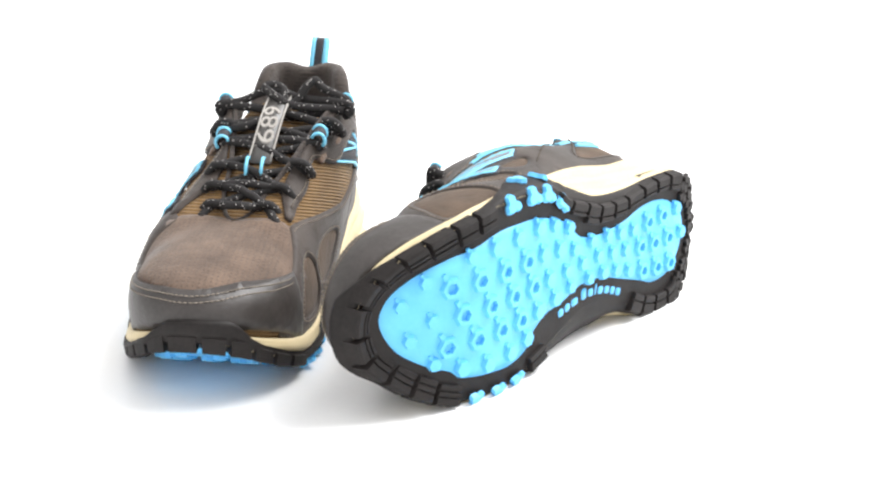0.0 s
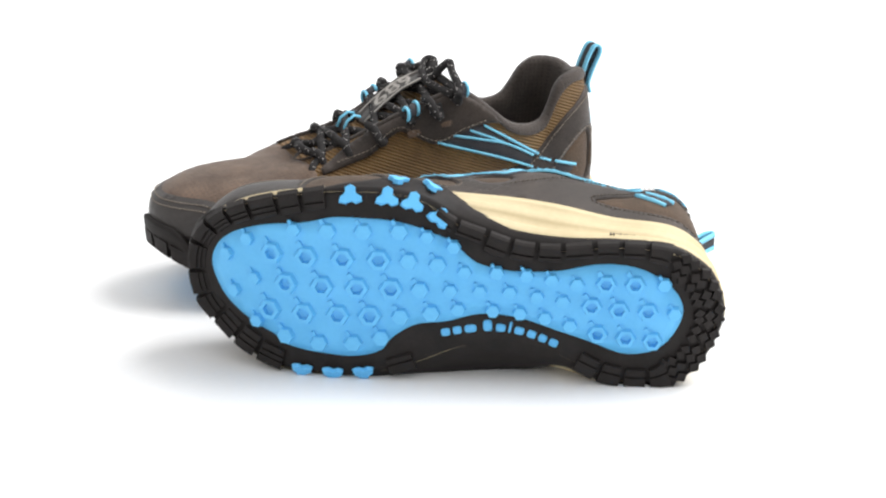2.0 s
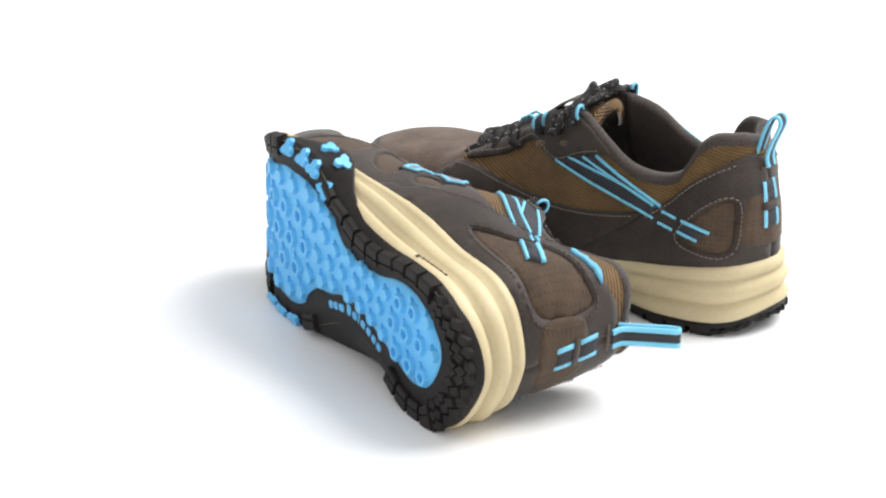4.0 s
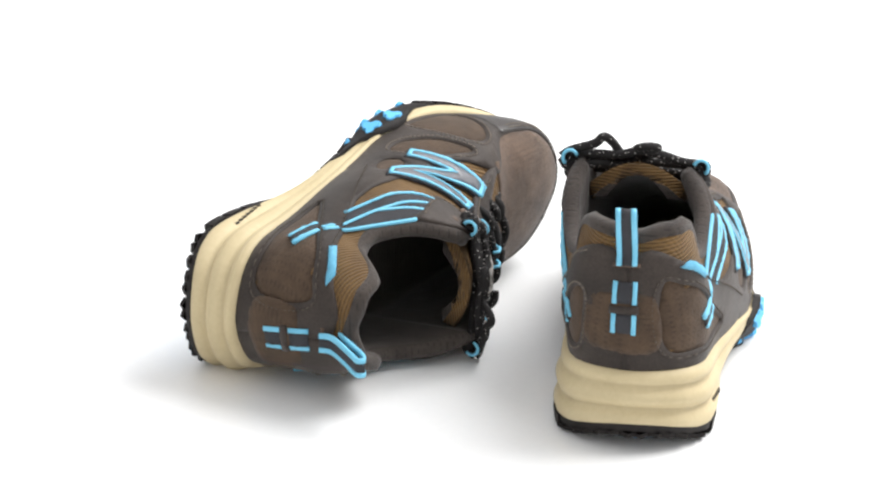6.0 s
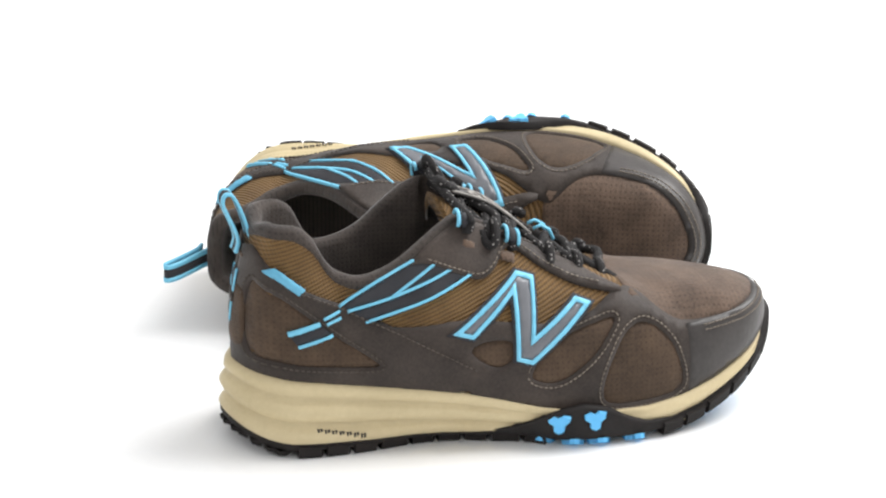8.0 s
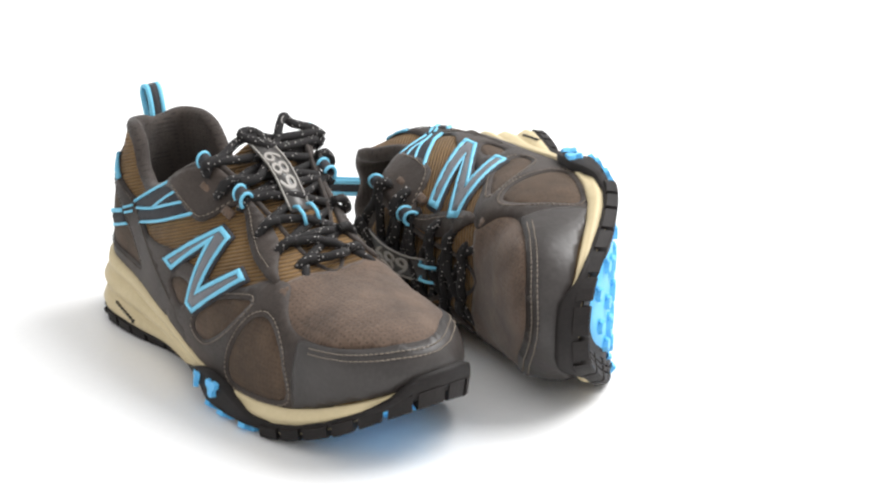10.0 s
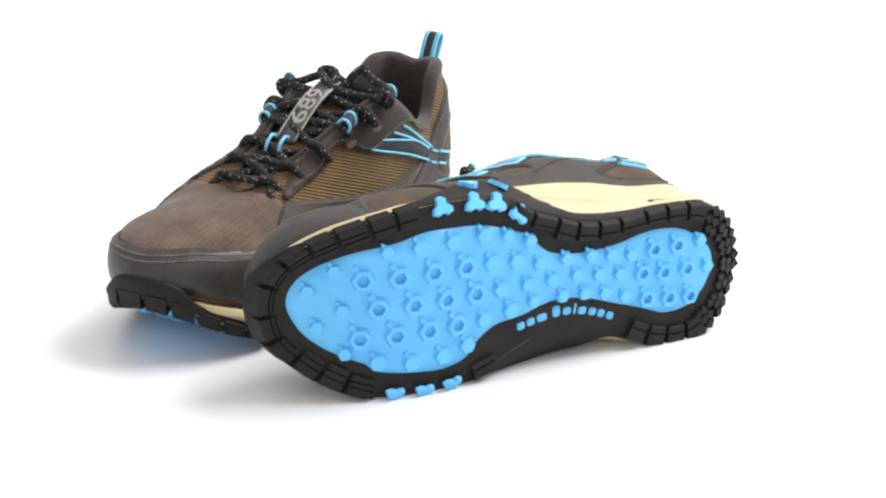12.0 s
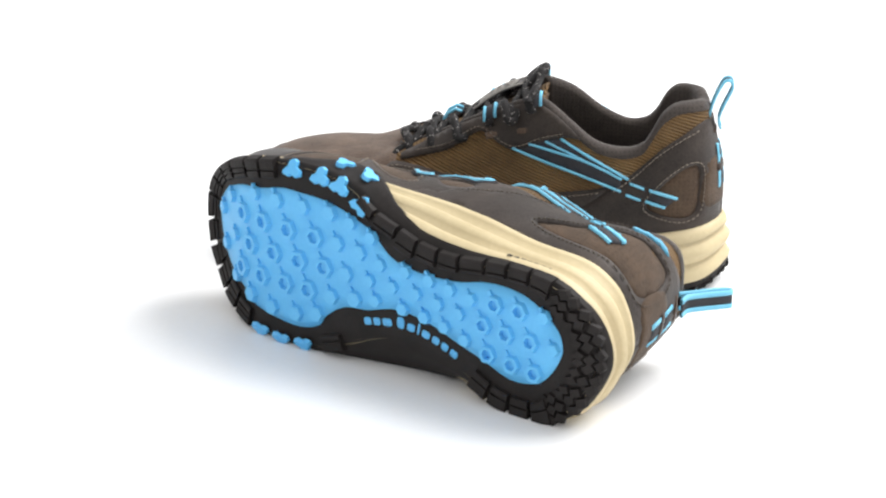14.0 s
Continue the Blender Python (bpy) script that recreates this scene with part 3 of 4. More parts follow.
    for r, (xs, off) in enumerate(rows):
        for x in xs:
            y = lerp(x, middle) + lerp(x, off)
            if r < 3 and (0.179 < x < 0.250 or 0.030 < x < 0.075):
                place(x, y, ring if x > 0.10 else heel_ring)
            else:
                place(x, y, small if x < 0.15 or x > 0.255 else big)
    return pad


def claw(b, centre, x_axis, y_axis, out, size, thick=0.0016):
    """A three-lobed blue stud."""
    shape = [(-1.1, -.60), (-.55, -.85), (-.1, -.62), (.40, -.88), (1.05, -.70), (.95, -.2), (.52, .15), (.48, .75), (.0, 1.0), (-.48, .75), (-.50, .2), (-1.05, -.1)]
    lo = [b.verts.new(centre + x_axis * (u * size * 1.1) + y_axis * (v * size * 1.1) - out * 0.001) for u, v in shape]
    hi = [b.verts.new(centre + x_axis * (u * size) + y_axis * (v * size) + out * thick) for u, v in shape]
    b.faces.new(hi)
    for j in range(len(shape)):
        b.faces.new((lo[j], lo[(j + 1) % len(shape)], hi[(j + 1) % len(shape)], hi[j]))


def build_claws(shoe, side):
    """Blue studs that wrap over the edge of the ball."""
    X = Vector((1, 0, 0))
    spots = []
    for x, z in ((.162, .0150), (.1775, .0160)):
        spots.append((x, z, 1, 0.0052, "wall"))
    for x, z in ((.153, .0045), (.168, .0045), (.184, .0045), (.203, .0045)):
        spots.append((x, z, 1, 0.0054, "edge"))
    for x, z in ((.1955, .004), (.2125, .004), (.230, .004)):
        spots.append((x, z, -1, 0.0050, "edge"))
    for x, z, s, size, kind in spots:
        half = [i for i in range(N_AROUND) if (i < N_AROUND // 2) == (s > 0)]
        i = min(half, key=lambda j: abs(SOLE[j][0] - x))
        p, n2 = SOLE[i], SOLE_OUT[i]
        n = Vector((n2[0], n2[1], 0))
        t = Vector((-n2[1], n2[0], 0))
        t = t if t.x > 0 else -t
        b = bmesh.new()
        if kind == "wall":
            m = wall_mix(i, z)
            p = SOLE[i] * (1 - m) + FOOT[i] * m
            claw(b, Vector((p[0], p[1], z)) + n * 0.0046, t, Vector((0, 0, -1)) + n * 0.1, n, size)
        else:
            out = (n * 0.45 - Vector((0, 0, 0.89))).normalized()
            claw(b, Vector((p[0], p[1], lerp(p[0], TOE_SPRING) + z - 0.0026)) - n * 0.0008, t, (n * 0.89 + Vector((0, 0, 0.45))).normalized(), out, size)
        part("edge_stud", b, BLUE_RUBBER, shoe, "bright blue rubber stud at the edge of the sole", side, smooth_shade=False)


# ---- upper ----


def build_upper(shoe, side):
    bm = bmesh.new()
    grid_mesh(bm, UPPER)
    return part("upper", bm, MESH, shoe, "tan air mesh upper", side)


def build_lining(shoe, side):
    grid = []
    for i in range(N_AROUND):
        top, x = RIM[i], RIM[i][0]
        cx, cy = min(max(x, 0.045), 0.19), -0.007 if x < 0.13 else -0.003
        inn = np.array([cx - top[0], cy - top[1], 0.0])
        far = np.linalg.norm(inn)
        inn = inn / max(far, 1e-5)
        pad = 0.0060 if x < 0.115 else 0.0016
        reach = min(far * 0.8, 0.5)
        foot = FOOT[i] - FOOT_OUT[i] * 0.010
        pts = [top - inn * 0.0012 + [0, 0, -0.0040 if x < 0.115 else -0.002], top - inn * 0.0016 + [0, 0, -0.002], top - inn * 0.0002 + [0, 0, 0.0012]]
        for a in (0.35, 0.7, 1.0):
            w = a * math.pi / 2
            pts.append(top + inn * min(reach, pad * math.sin(w) * 1.3) + np.array([0, 0, 0.0012 + pad * 0.35 * math.cos(w) - pad * 0.6 * (1 - math.cos(w))]))
        low = np.array([foot[0], foot[1], 0.034])
        s = pts[-1]
        for a in (0.25, 0.55, 0.8, 1.0):
            q = s * (1 - a) + low * a
            pts.append(q)
        grid.append([tuple(p) for p in pts])
    bm = bmesh.new()
    vs = grid_mesh(bm, grid)
    bm.faces.new([c[-1] for c in vs])
    return part("lining", bm, LINING, shoe, "padded dark grey mesh collar and lining", side)


def wrapped(u, v, flat, s):
    """Side projection that bends round heel and toe."""
    if u > 0.262:
        c, k, ahead = Vector((0.225, 0.004, v)), min(1.0, (u - 0.262) / 0.031), 1
        p = flat(0.262, v)[0]
    elif u < 0.022:
        c, k, ahead = Vector((0.034, -0.0125, v)), min(1.0, (0.022 - u) / 0.022), -1
        p = flat(0.022, v)[0]
    else:
        return flat(u, v)
    a = math.atan2(abs(p.y - c.y), abs(p.x - c.x)) * (1 - k)
    way = Vector((ahead * math.cos(a), s * math.sin(a), 0))
    return cast(c + way * 0.25, -way)


def on_lat_wrap(u, v):
    return wrapped(u, v, on_lateral, 1)


def on_med_wrap(u, v):
    return wrapped(u, v, on_medial, -1)


def on_toe_arc(u, v):
    """u: metres round the toe from its middle, lateral positive; v: height."""
    return on_toe(math.degrees(u / 0.055), v)


def inset(poly, d):
    """The polygon drawn in by d."""
    p = np.array(poly, float)
    a, b = p - np.roll(p, 1, axis=0), np.roll(p, -1, axis=0) - p
    a, b = a / np.linalg.norm(a, axis=1)[:, None], b / np.linalg.norm(b, axis=1)[:, None]
    area = np.sum(p[:, 0] * np.roll(p[:, 1], -1) - np.roll(p[:, 0], -1) * p[:, 1])
    s = 1.0 if area > 0 else -1.0
    na, nb = np.stack([-a[:, 1], a[:, 0]], 1) * s, np.stack([-b[:, 1], b[:, 0]], 1) * s
    m = na + nb
    k = d / np.maximum(0.25, (m * na).sum(1))
    return [tuple(q) for q in p + m * k[:, None]]


def rounded(points, per=5):
    return [tuple(q) for q in smooth(points, per, closed=True)]


def line(*points, per=8):
    return [tuple(q) for q in smooth(points, per)]


def sill(*xs):
    """Foot of an overlay, just under the top of the midsole."""
    return [(x, lerp(x, FOAM_TOP) - 0.0035) for x in xs]


# panels of the lateral side, in x and height
LAT_OVAL = rounded([(.1152, .0552), (.1234, .0592), (.1352, .0585), (.1378, .0515), (.1300, .0458), (.1206, .0490)])
LAT_D = rounded([(.1462, .0400), (.1540, .0358), (.1640, .0375), (.1780, .0470), (.1890, .0590), (.1925, .0655), (.1817, .0640), (.1650, .0590), (.1520, .0500)])
LAT_ARCH = rounded([(.1870, .0225), (.1853, .0353), (.1936, .0529), (.2021, .0608), (.2108, .0614), (.2196, .0555), (.2268, .0444), (.2300, .0250), (.208, .0205)])
LAT_HEEL = rounded([(.0120, .0545), (.0220, .0505), (.0450, .0480), (.0680, .0478), (.0650, .0525), (.0480, .0640), (.0310, .0775), (.0180, .0875), (.0120, .0900), (.0095, .0740)])
LAT_COUNTER = [*sill(.0000), (.0000, .0600), (.0000, .0800), (.0000, .1035), (.0040, .1050), (.0090, .1070), (.0130, .1055)] + line((.0180, .1005), (.0296, .0905), (.0548, .0785), (.0819, .0660), (.1177, .0470), (.1440, .0275)) + sill(.1420, .1300, .1200, .1000, .0700, .0400, .0150)
LAT_QUARTER = line((.0560, .0745), (.0640, .0705), (.0800, .0685), (.0937, .0690), (.1084, .0705), (.1250, .0692), (.1450, .0668), (.1640, .0648), (.1800, .0690), (.1930, .0750), (.2030, .0762), (.2106, .0731),
                   (.2224, .0636), (.2312, .0592), (.2420, .0585), (.2517, .0590)) + [(.2600, .0560)] + sill(.2600, .2450, .2300, .2100, .1900, .1650, .1480, .1400) + [
                   (.1177, .0400), (.0819, .0590)]
MED_QUARTER = line((.0700, .0690), (.0880, .0660), (.1050, .0640), (.1230, .0635), (.1450, .0660), (.1650, .0690), (.1850, .0720), (.2020, .0735), (.2100, .0700), (.2240, .0610), (.2372, .0560), (.2517, .0575)) + [
    (.2600, .0560)] + sill(.2600, .2450, .2300, .2100, .1900, .1650, .1450, .1300) + [(.1100, .0400), (.0850, .0560)]
MED_COUNTER = [*sill(.0000), (.0000, .0600), (.0000, .0800), (.0000, .1035), (.0040, .1050), (.0090, .1075), (.0140, .1080)] + line((.0200, .1060), (.0290, .1000), (.0401, .0925), (.0537, .0800), (.0707, .0672), (.1000, .0470), (.1290, .0300)) + sill(.1270, .1100, .0900, .0700, .0400, .0150)
MED_HEEL = rounded([(.0200, .0520), (.0300, .0490), (.0480, .0560), (.0400, .0690), (.0270, .0800), (.0190, .0810), (.0180, .0670)])
MED_WEDGE = rounded([(.1400, .0500), (.1700, .0560), (.1900, .0480), (.1800, .0330), (.1600, .0320)])
MED_ARCH = rounded([(.1960, .0250), (.1930, .0430), (.2030, .0560), (.2130, .0570), (.2230, .0490), (.2300, .0300)])
EYESTAY_LOW = [(.0860, .0985), (.0960, .0990), (.1110, .0925), (.1228, .0885), (.1310, .0915), (.1390, .0985), (.1460, .0985), (.1606, .0880), (.1754, .0805), (.1900, .0765), (.2000, .0750)]
EYESTAY_MED = [(.0890, .0990), (.1000, .1000), (.1130, .0960), (.1260, .0895), (.1350, .0900), (.1480, .0965), (.1560, .0940), (.1680, .0850), (.1800, .0800), (.1920, .0765), (.2000, .0745)]
VAMP = rounded([(.2035, .028), (.2200, .0400), (.2360, .0425), (.2517, .0390), (.2680, .0310), (.2800, .0160), (.2830, .0030), (.2800, -.0090), (.2700, -.0215), (.2560, -.0290), (.2370, -.0350),
                (.2200, -.0350), (.2060, -.0280), (.2045, -.0120), (.2068, .0010), (.2045, .0140)], 4)
EMBLEM_LEFT = [(.1100, .0655), (.1480, .0925), (.1572, .0890), (.1310, .0690), (.1715, .0850), (.1815, .0812), (.1525, .0490), (.1432, .0532), (.1600, .0718), (.1195, .0600)]
EMBLEM = [(.1055, .0640), (.1428, .0893), (.1523, .0860), (.1483, .0600), (.1728, .0755), (.1808, .0724), (.1463, .0465), (.1378, .0490), (.1392, .0800), (.1160, .0609)]

LAT_LINES = [line((.0500, .0792), (.070, .0910), (.0890, .1012)), line((.0770, .0835), (.0880, .0912), (.0992, .0990)),
             line((.0540, .0765), (.0755, .0828), (.0970, .0912), (.1180, .0992)), line((.0630, .0712), (.0900, .0802), (.1198, .0922))]
LAT_ENDS = [line((.0412, .0738), (.0500, .0772)), line((.0428, .0712), (.0505, .0738)), line((.0242, .0668), (.0395, .0718)), line((.0288, .0600), (.0458, .0655))]
MED_LINES = [line((.0600, .0740), (.0800, .0860), (.1010, .0990)), line((.0850, .0850), (.0970, .0910), (.1100, .0965)),
             line((.0640, .0740), (.0850, .0850), (.1060, .0910), (.1260, .0950)), line((.0640, .0665), (.0950, .0790), (.1300, .0900))]
MED_ENDS = [line((.0500, .0680), (.0590, .0715)), line((.0520, .0610), (.0610, .0645)), line((.0300, .0620), (.0470, .0675)), line((.0370, .0565), (.0490, .0605))]


def rim_line(x0, x1, s, drop, n=24):
    """Points just under the rim on one side, in x and height."""
    half = RIM[:N_AROUND // 2] if s > 0 else RIM[N_AROUND // 2:][::-1]
    xs = np.linspace(x0, x1, n)
    return [(x, float(np.interp(x, half[:, 0], half[:, 2])) - drop) for x in xs]


def build_stripes(shoe, side, lines, ends, onto, s):
    a, b, c, d = lines
    webs = [a + c[::-1], c + d[::-1]]
    for w in webs:
        patch("stripe", w, onto, WEBBING, shoe, side, "black webbing stripe edged in blue", lift=0.0013, thick=0.0006, step=0.003)
    for l in lines:
        patch("piping", band(l, 0.0014), onto, BLUE, shoe, side, "sky blue piping", lift=0.0020, thick=0.0008, step=0.0025)
    for l in ends[:2]:
        patch("piping", band(l, 0.0014), onto, BLUE, shoe, side, "sky blue piping", lift=0.0022, thick=0.0008, step=0.003)
    patch("stripe", [*ends[2], *ends[3][::-1]], onto, WEBBING, shoe, side, "black webbing stripe edged in blue", lift=0.0014, thick=0.0006, step=0.004)
    patch("piping", band(ends[2], 0.0024 if s > 0 else 0.0016), onto, BLUE, shoe, side, "sky blue piping", lift=0.0020, thick=0.0008, step=0.003)
    patch("piping", band(ends[3], 0.0016), onto, BLUE, shoe, side, "sky blue piping", lift=0.0020, thick=0.0008, step=0.003)


def build_heel(shoe, side):
    y0 = -0.0135
    patch("heel_inset", rounded([(y0 - .020, .0560), (y0 - .017, .0800), (y0 - .007, .0850), (y0 + .007, .0850), (y0 + .016, .0800), (y0 + .018, .0560), (y0, .0530)]), on_back, SUEDE_DARK, shoe, side,
          "brown suede heel inset", lift=0.0016, thick=0.0006)
    for z0, z1 in ((.0640, .0745), (.0795, .0905)):
        patch("heel_strap", [(y0 - .0060, z0), (y0 + .0060, z0), (y0 + .0060, z1), (y0 - .0060, z1)], on_back, WEBBING, shoe, side, "black webbing heel strap", lift=0.0021, thick=0.0007)
        for k in (-1, 1):
            u = y0 + k * .0048
            patch("piping", [(u - .0011, z0 - .0003), (u + .0011, z0 - .0003), (u + .0011, z1 + .0003), (u - .0011, z1 + .0003)], on_back, BLUE, shoe, side, "sky blue piping", lift=0.0027, thick=0.0006)
    patch("heel_tab", [(y0 - .0070, .0742), (y0 + .0070, .0742), (y0 + .0070, .0782), (y0 - .0070, .0782)], on_back, NUBUCK, shoe, side, lift=0.0031, thick=0.0005)
    patch("bartack", [(y0 - .0070, .0980), (y0 + .0070, .0980), (y0 + .0070, .1000), (y0 - .0070, .1000)], on_back, SUEDE, shoe, side, "brown bar tack stitching", lift=0.0020, thick=0.0008)


def build_pull_loop(shoe, side, upright):
    """Folded webbing loop on the heel."""
    y0 = -0.0135
    if upright:
        path = line((.0055, 0, .1000), (.0070, 0, .1058), (.0052, 0, .1128), (.0018, 0, .1208), (-.0004, 0, .1268), (.0010, 0, .1308), (.0046, 0, .1303), (.0078, 0, .1248), (.0104, 0, .1178), (.0124, 0, .1108), (.0136, 0, .1048))
        lean = -0.06
    else:
        path = line((.0050, 0, .1000), (.0055, 0, .1080), (.0015, 0, .1180), (-.0035, 0, .1280), (-.0065, 0, .1345), (-.0040, 0, .1370), (.0000, 0, .1330), (.0045, 0, .1240), (.0090, 0, .1140), (.0120, 0, .1080))
        lean = -0.20
    p = [Vector((q[0], y0 + lean * max(0, q[2] - 0.106), q[2])) for q in path]

    def strip(w0, w1, thick, name, mat, label):
        bm = bmesh.new()
        rings = []
        for i, q in enumerate(p):
            t = (p[min(i + 1, len(p) - 1)] - p[max(i - 1, 0)]).normalized()
            y = Vector((0, 1, 0))
            n = t.cross(y).normalized() * thick / 2
            rings.append([bm.verts.new(q + y * w0 - n), bm.verts.new(q + y * w1 - n), bm.verts.new(q + y * w1 + n), bm.verts.new(q + y * w0 + n)])
        for r, t in zip(rings, rings[1:]):
            for k in range(4):
                bm.faces.new((r[k], r[(k + 1) % 4], t[(k + 1) % 4], t[k]))
        bm.faces.new(rings[0][::-1])
        bm.faces.new(rings[-1])
        return part(name, bm, mat, loop if name == "piping" else shoe, label, side)

    loop = strip(-0.0050, 0.0050, 0.0010, "pull_loop", WEBBING, "black and blue webbing heel pull loop")
    strip(-0.0053, -0.0026, 0.0016, "piping", BLUE, "sky blue piping")
    strip(0.0026, 0.0053, 0.0016, "piping", BLUE, "sky blue piping")


def build_emblem(shoe, side):
    shape = EMBLEM if side < 0 else EMBLEM_LEFT
    base = inset(shape, -0.0014)
    patch("emblem_base", base, on_lateral, WEBBING, shoe, side, "black backing of the side emblem", lift=0.0020, thick=0.0006, step=0.003)
    inner = inset(shape, 0.0021)
    patch("emblem_edge", shape, on_lateral, BLUE, shoe, side, "sky blue border of the angular side emblem", lift=0.0028, thick=0.0009, step=0.0025, holes=(inner,))
    patch("emblem_field", inner, on_lateral, SILVER, shoe, side, "grey reflective field of the side emblem", lift=0.0027, thick=0.0006, step=0.0025)


TONGUE_LINE = [(.2120, .0730), (.1970, .0790), (.1820, .0860), (.1650, .0947), (.1470, .1037), (.1320, .1107), (.1200, .1165), (.1110, .1218)]


def tongue_at(x):
    """Middle of the tongue: y and height at x."""
    return lerp(x, [(.11, -.0105), (.147, -.0075), (.182, -.0025), (.212, .001)]), lerp(x, [(a, b) for a, b in TONGUE_LINE[::-1]])


def label_lift(x):
    return lerp(x, [(.118, .0080), (.140, .0070), (.164, .0030)]) + 0.0036 * math.sin(max(0.0, min(1.0, (x - 0.118) / 0.046)) * math.pi)


def build_tongue(shoe, side):
    grid = []
    spine = smooth(TONGUE_LINE, 5)
    for i, (x, z) in enumerate(spine):
        y0, _ = tongue_at(x)
        w = lerp(x, [(.11, .0250), (.118, .0285), (.132, .0270), (.165, .0195), (.197, .0130), (.212, .0090)])
        end = 0.7 if i == len(spine) - 1 else 1.0
        ring = []
        for k in range(13):
            a = -1 + 2 * k / 12
            ring.append((x + 0.004 * a * a * (x < 0.125), y0 + w * a * end, z - 0.0110 * a * a * lerp(x, [(.11, 1.3), (.16, .7), (.212, .4)]) + 0.0008))
        for k in range(13):
            a = 1 - 2 * k / 12
            ring.append((x + 0.004 * a * a * (x < 0.125), y0 + w * a * end * 0.94, z - 0.0110 * a * a * lerp(x, [(.11, 1.3), (.16, .7), (.212, .4)]) - lerp(x, [(.11, .0065), (.16, .005), (.212, .002)])))
        grid.append(ring)
    bm = bmesh.new()
    vs = [[bm.verts.new(p) for p in r] for r in grid]
    for r, t in zip(vs, vs[1:]):
        for k in range(26):
            bm.faces.new((r[k], r[(k + 1) % 26], t[(k + 1) % 26], t[k]))
    bm.faces.new(vs[0][::-1])
    bm.faces.new(vs[-1])
    back = bmesh.new()
    grid_mesh(back, [[(x, y, z - 0.0004) for x, y, z in r[13:]] for r in grid], closed=False)
    tongue = part("tongue", bm, MESH, shoe, "padded tan mesh tongue", side)
    part("tongue_lining", back, LINING, tongue, "dark mesh back of the tongue", side)
    # stiff grey label with the model number
    bm = bmesh.new()
    line_x = np.linspace(.1180, .1640, 12)
    rows = []
    for x in line_x:
        y0, z = tongue_at(x)
        h = z + label_lift(x)
        rows.append([bm.verts.new((x, y0 + w, h + dz)) for w, dz in ((-.0068, -.0012), (.0068, -.0012), (.0068, 0), (-.0068, 0))])
    for r, t in zip(rows, rows[1:]):
        for k in range(4):
            bm.faces.new((r[k], r[(k + 1) % 4], t[(k + 1) % 4], t[k]))
    bm.faces.new(rows[0][::-1])
    bm.faces.new(rows[-1])
    tab = part("tongue_label", bm, LABEL_BASE, tongue, "dark rubber tongue label with grey numerals", side)
    add_number(tab, side)
    return tongue


def add_number(tab, side):
    """The numerals 689 along the label, read from the toe towards the ankle, and a grey frame."""
    text = bpy.data.curves.new("numerals", "FONT")
    text.body, text.size, text.extrude, text.align_x, text.align_y, text.space_character = "689", 0.0150, 0.0004, "CENTER", "CENTER", 1.0
    holder = bpy.data.objects.new("numerals", text)
    scene.collection.objects.link(holder)
    mesh = bpy.data.meshes.new_from_object(holder.evaluated_get(bpy.context.evaluated_depsgraph_get()))
    bpy.data.objects.remove(holder)
    bpy.data.curves.remove(text)
    for v in mesh.vertices:
        u, w, h = v.co
        x = 0.1425 - u * 1.12
        y0, z = tongue_at(x)
        z += label_lift(x)
        v.co = (x, settled((x, y0, z), side).y - w * 0.95, z + 0.0004 + h)
    mesh.materials.clear()
    mesh.materials.append(GREY_LABEL)
    ob = new("numerals", mesh)
    ob.parent = tab
    bm = bmesh.new()
    for a in (-1, 1):
        path = []
        for x in np.linspace(.1185, .1635, 14):
            y0, z = tongue_at(x)
            path.append((x, y0 + a * .0064, z + 0.0002 + label_lift(x)))
        tube_mesh(bm, path, 0.0006, 6)
    part("label_border", bm, GREY_LABEL, tab, "grey raised border", side)


EYELETS = (.1940, .1800, .1640, .1450, .1310, .1170)


def eyelet(x, s):
    half = RIM[:N_AROUND // 2] if s > 0 else RIM[N_AROUND // 2:][::-1]
    i = int(np.argmin(np.abs(half[:, 0] - x)))
    r = half[i]
    return Vector((x, r[1] + s * 0.0045, r[2] + 0.0005))


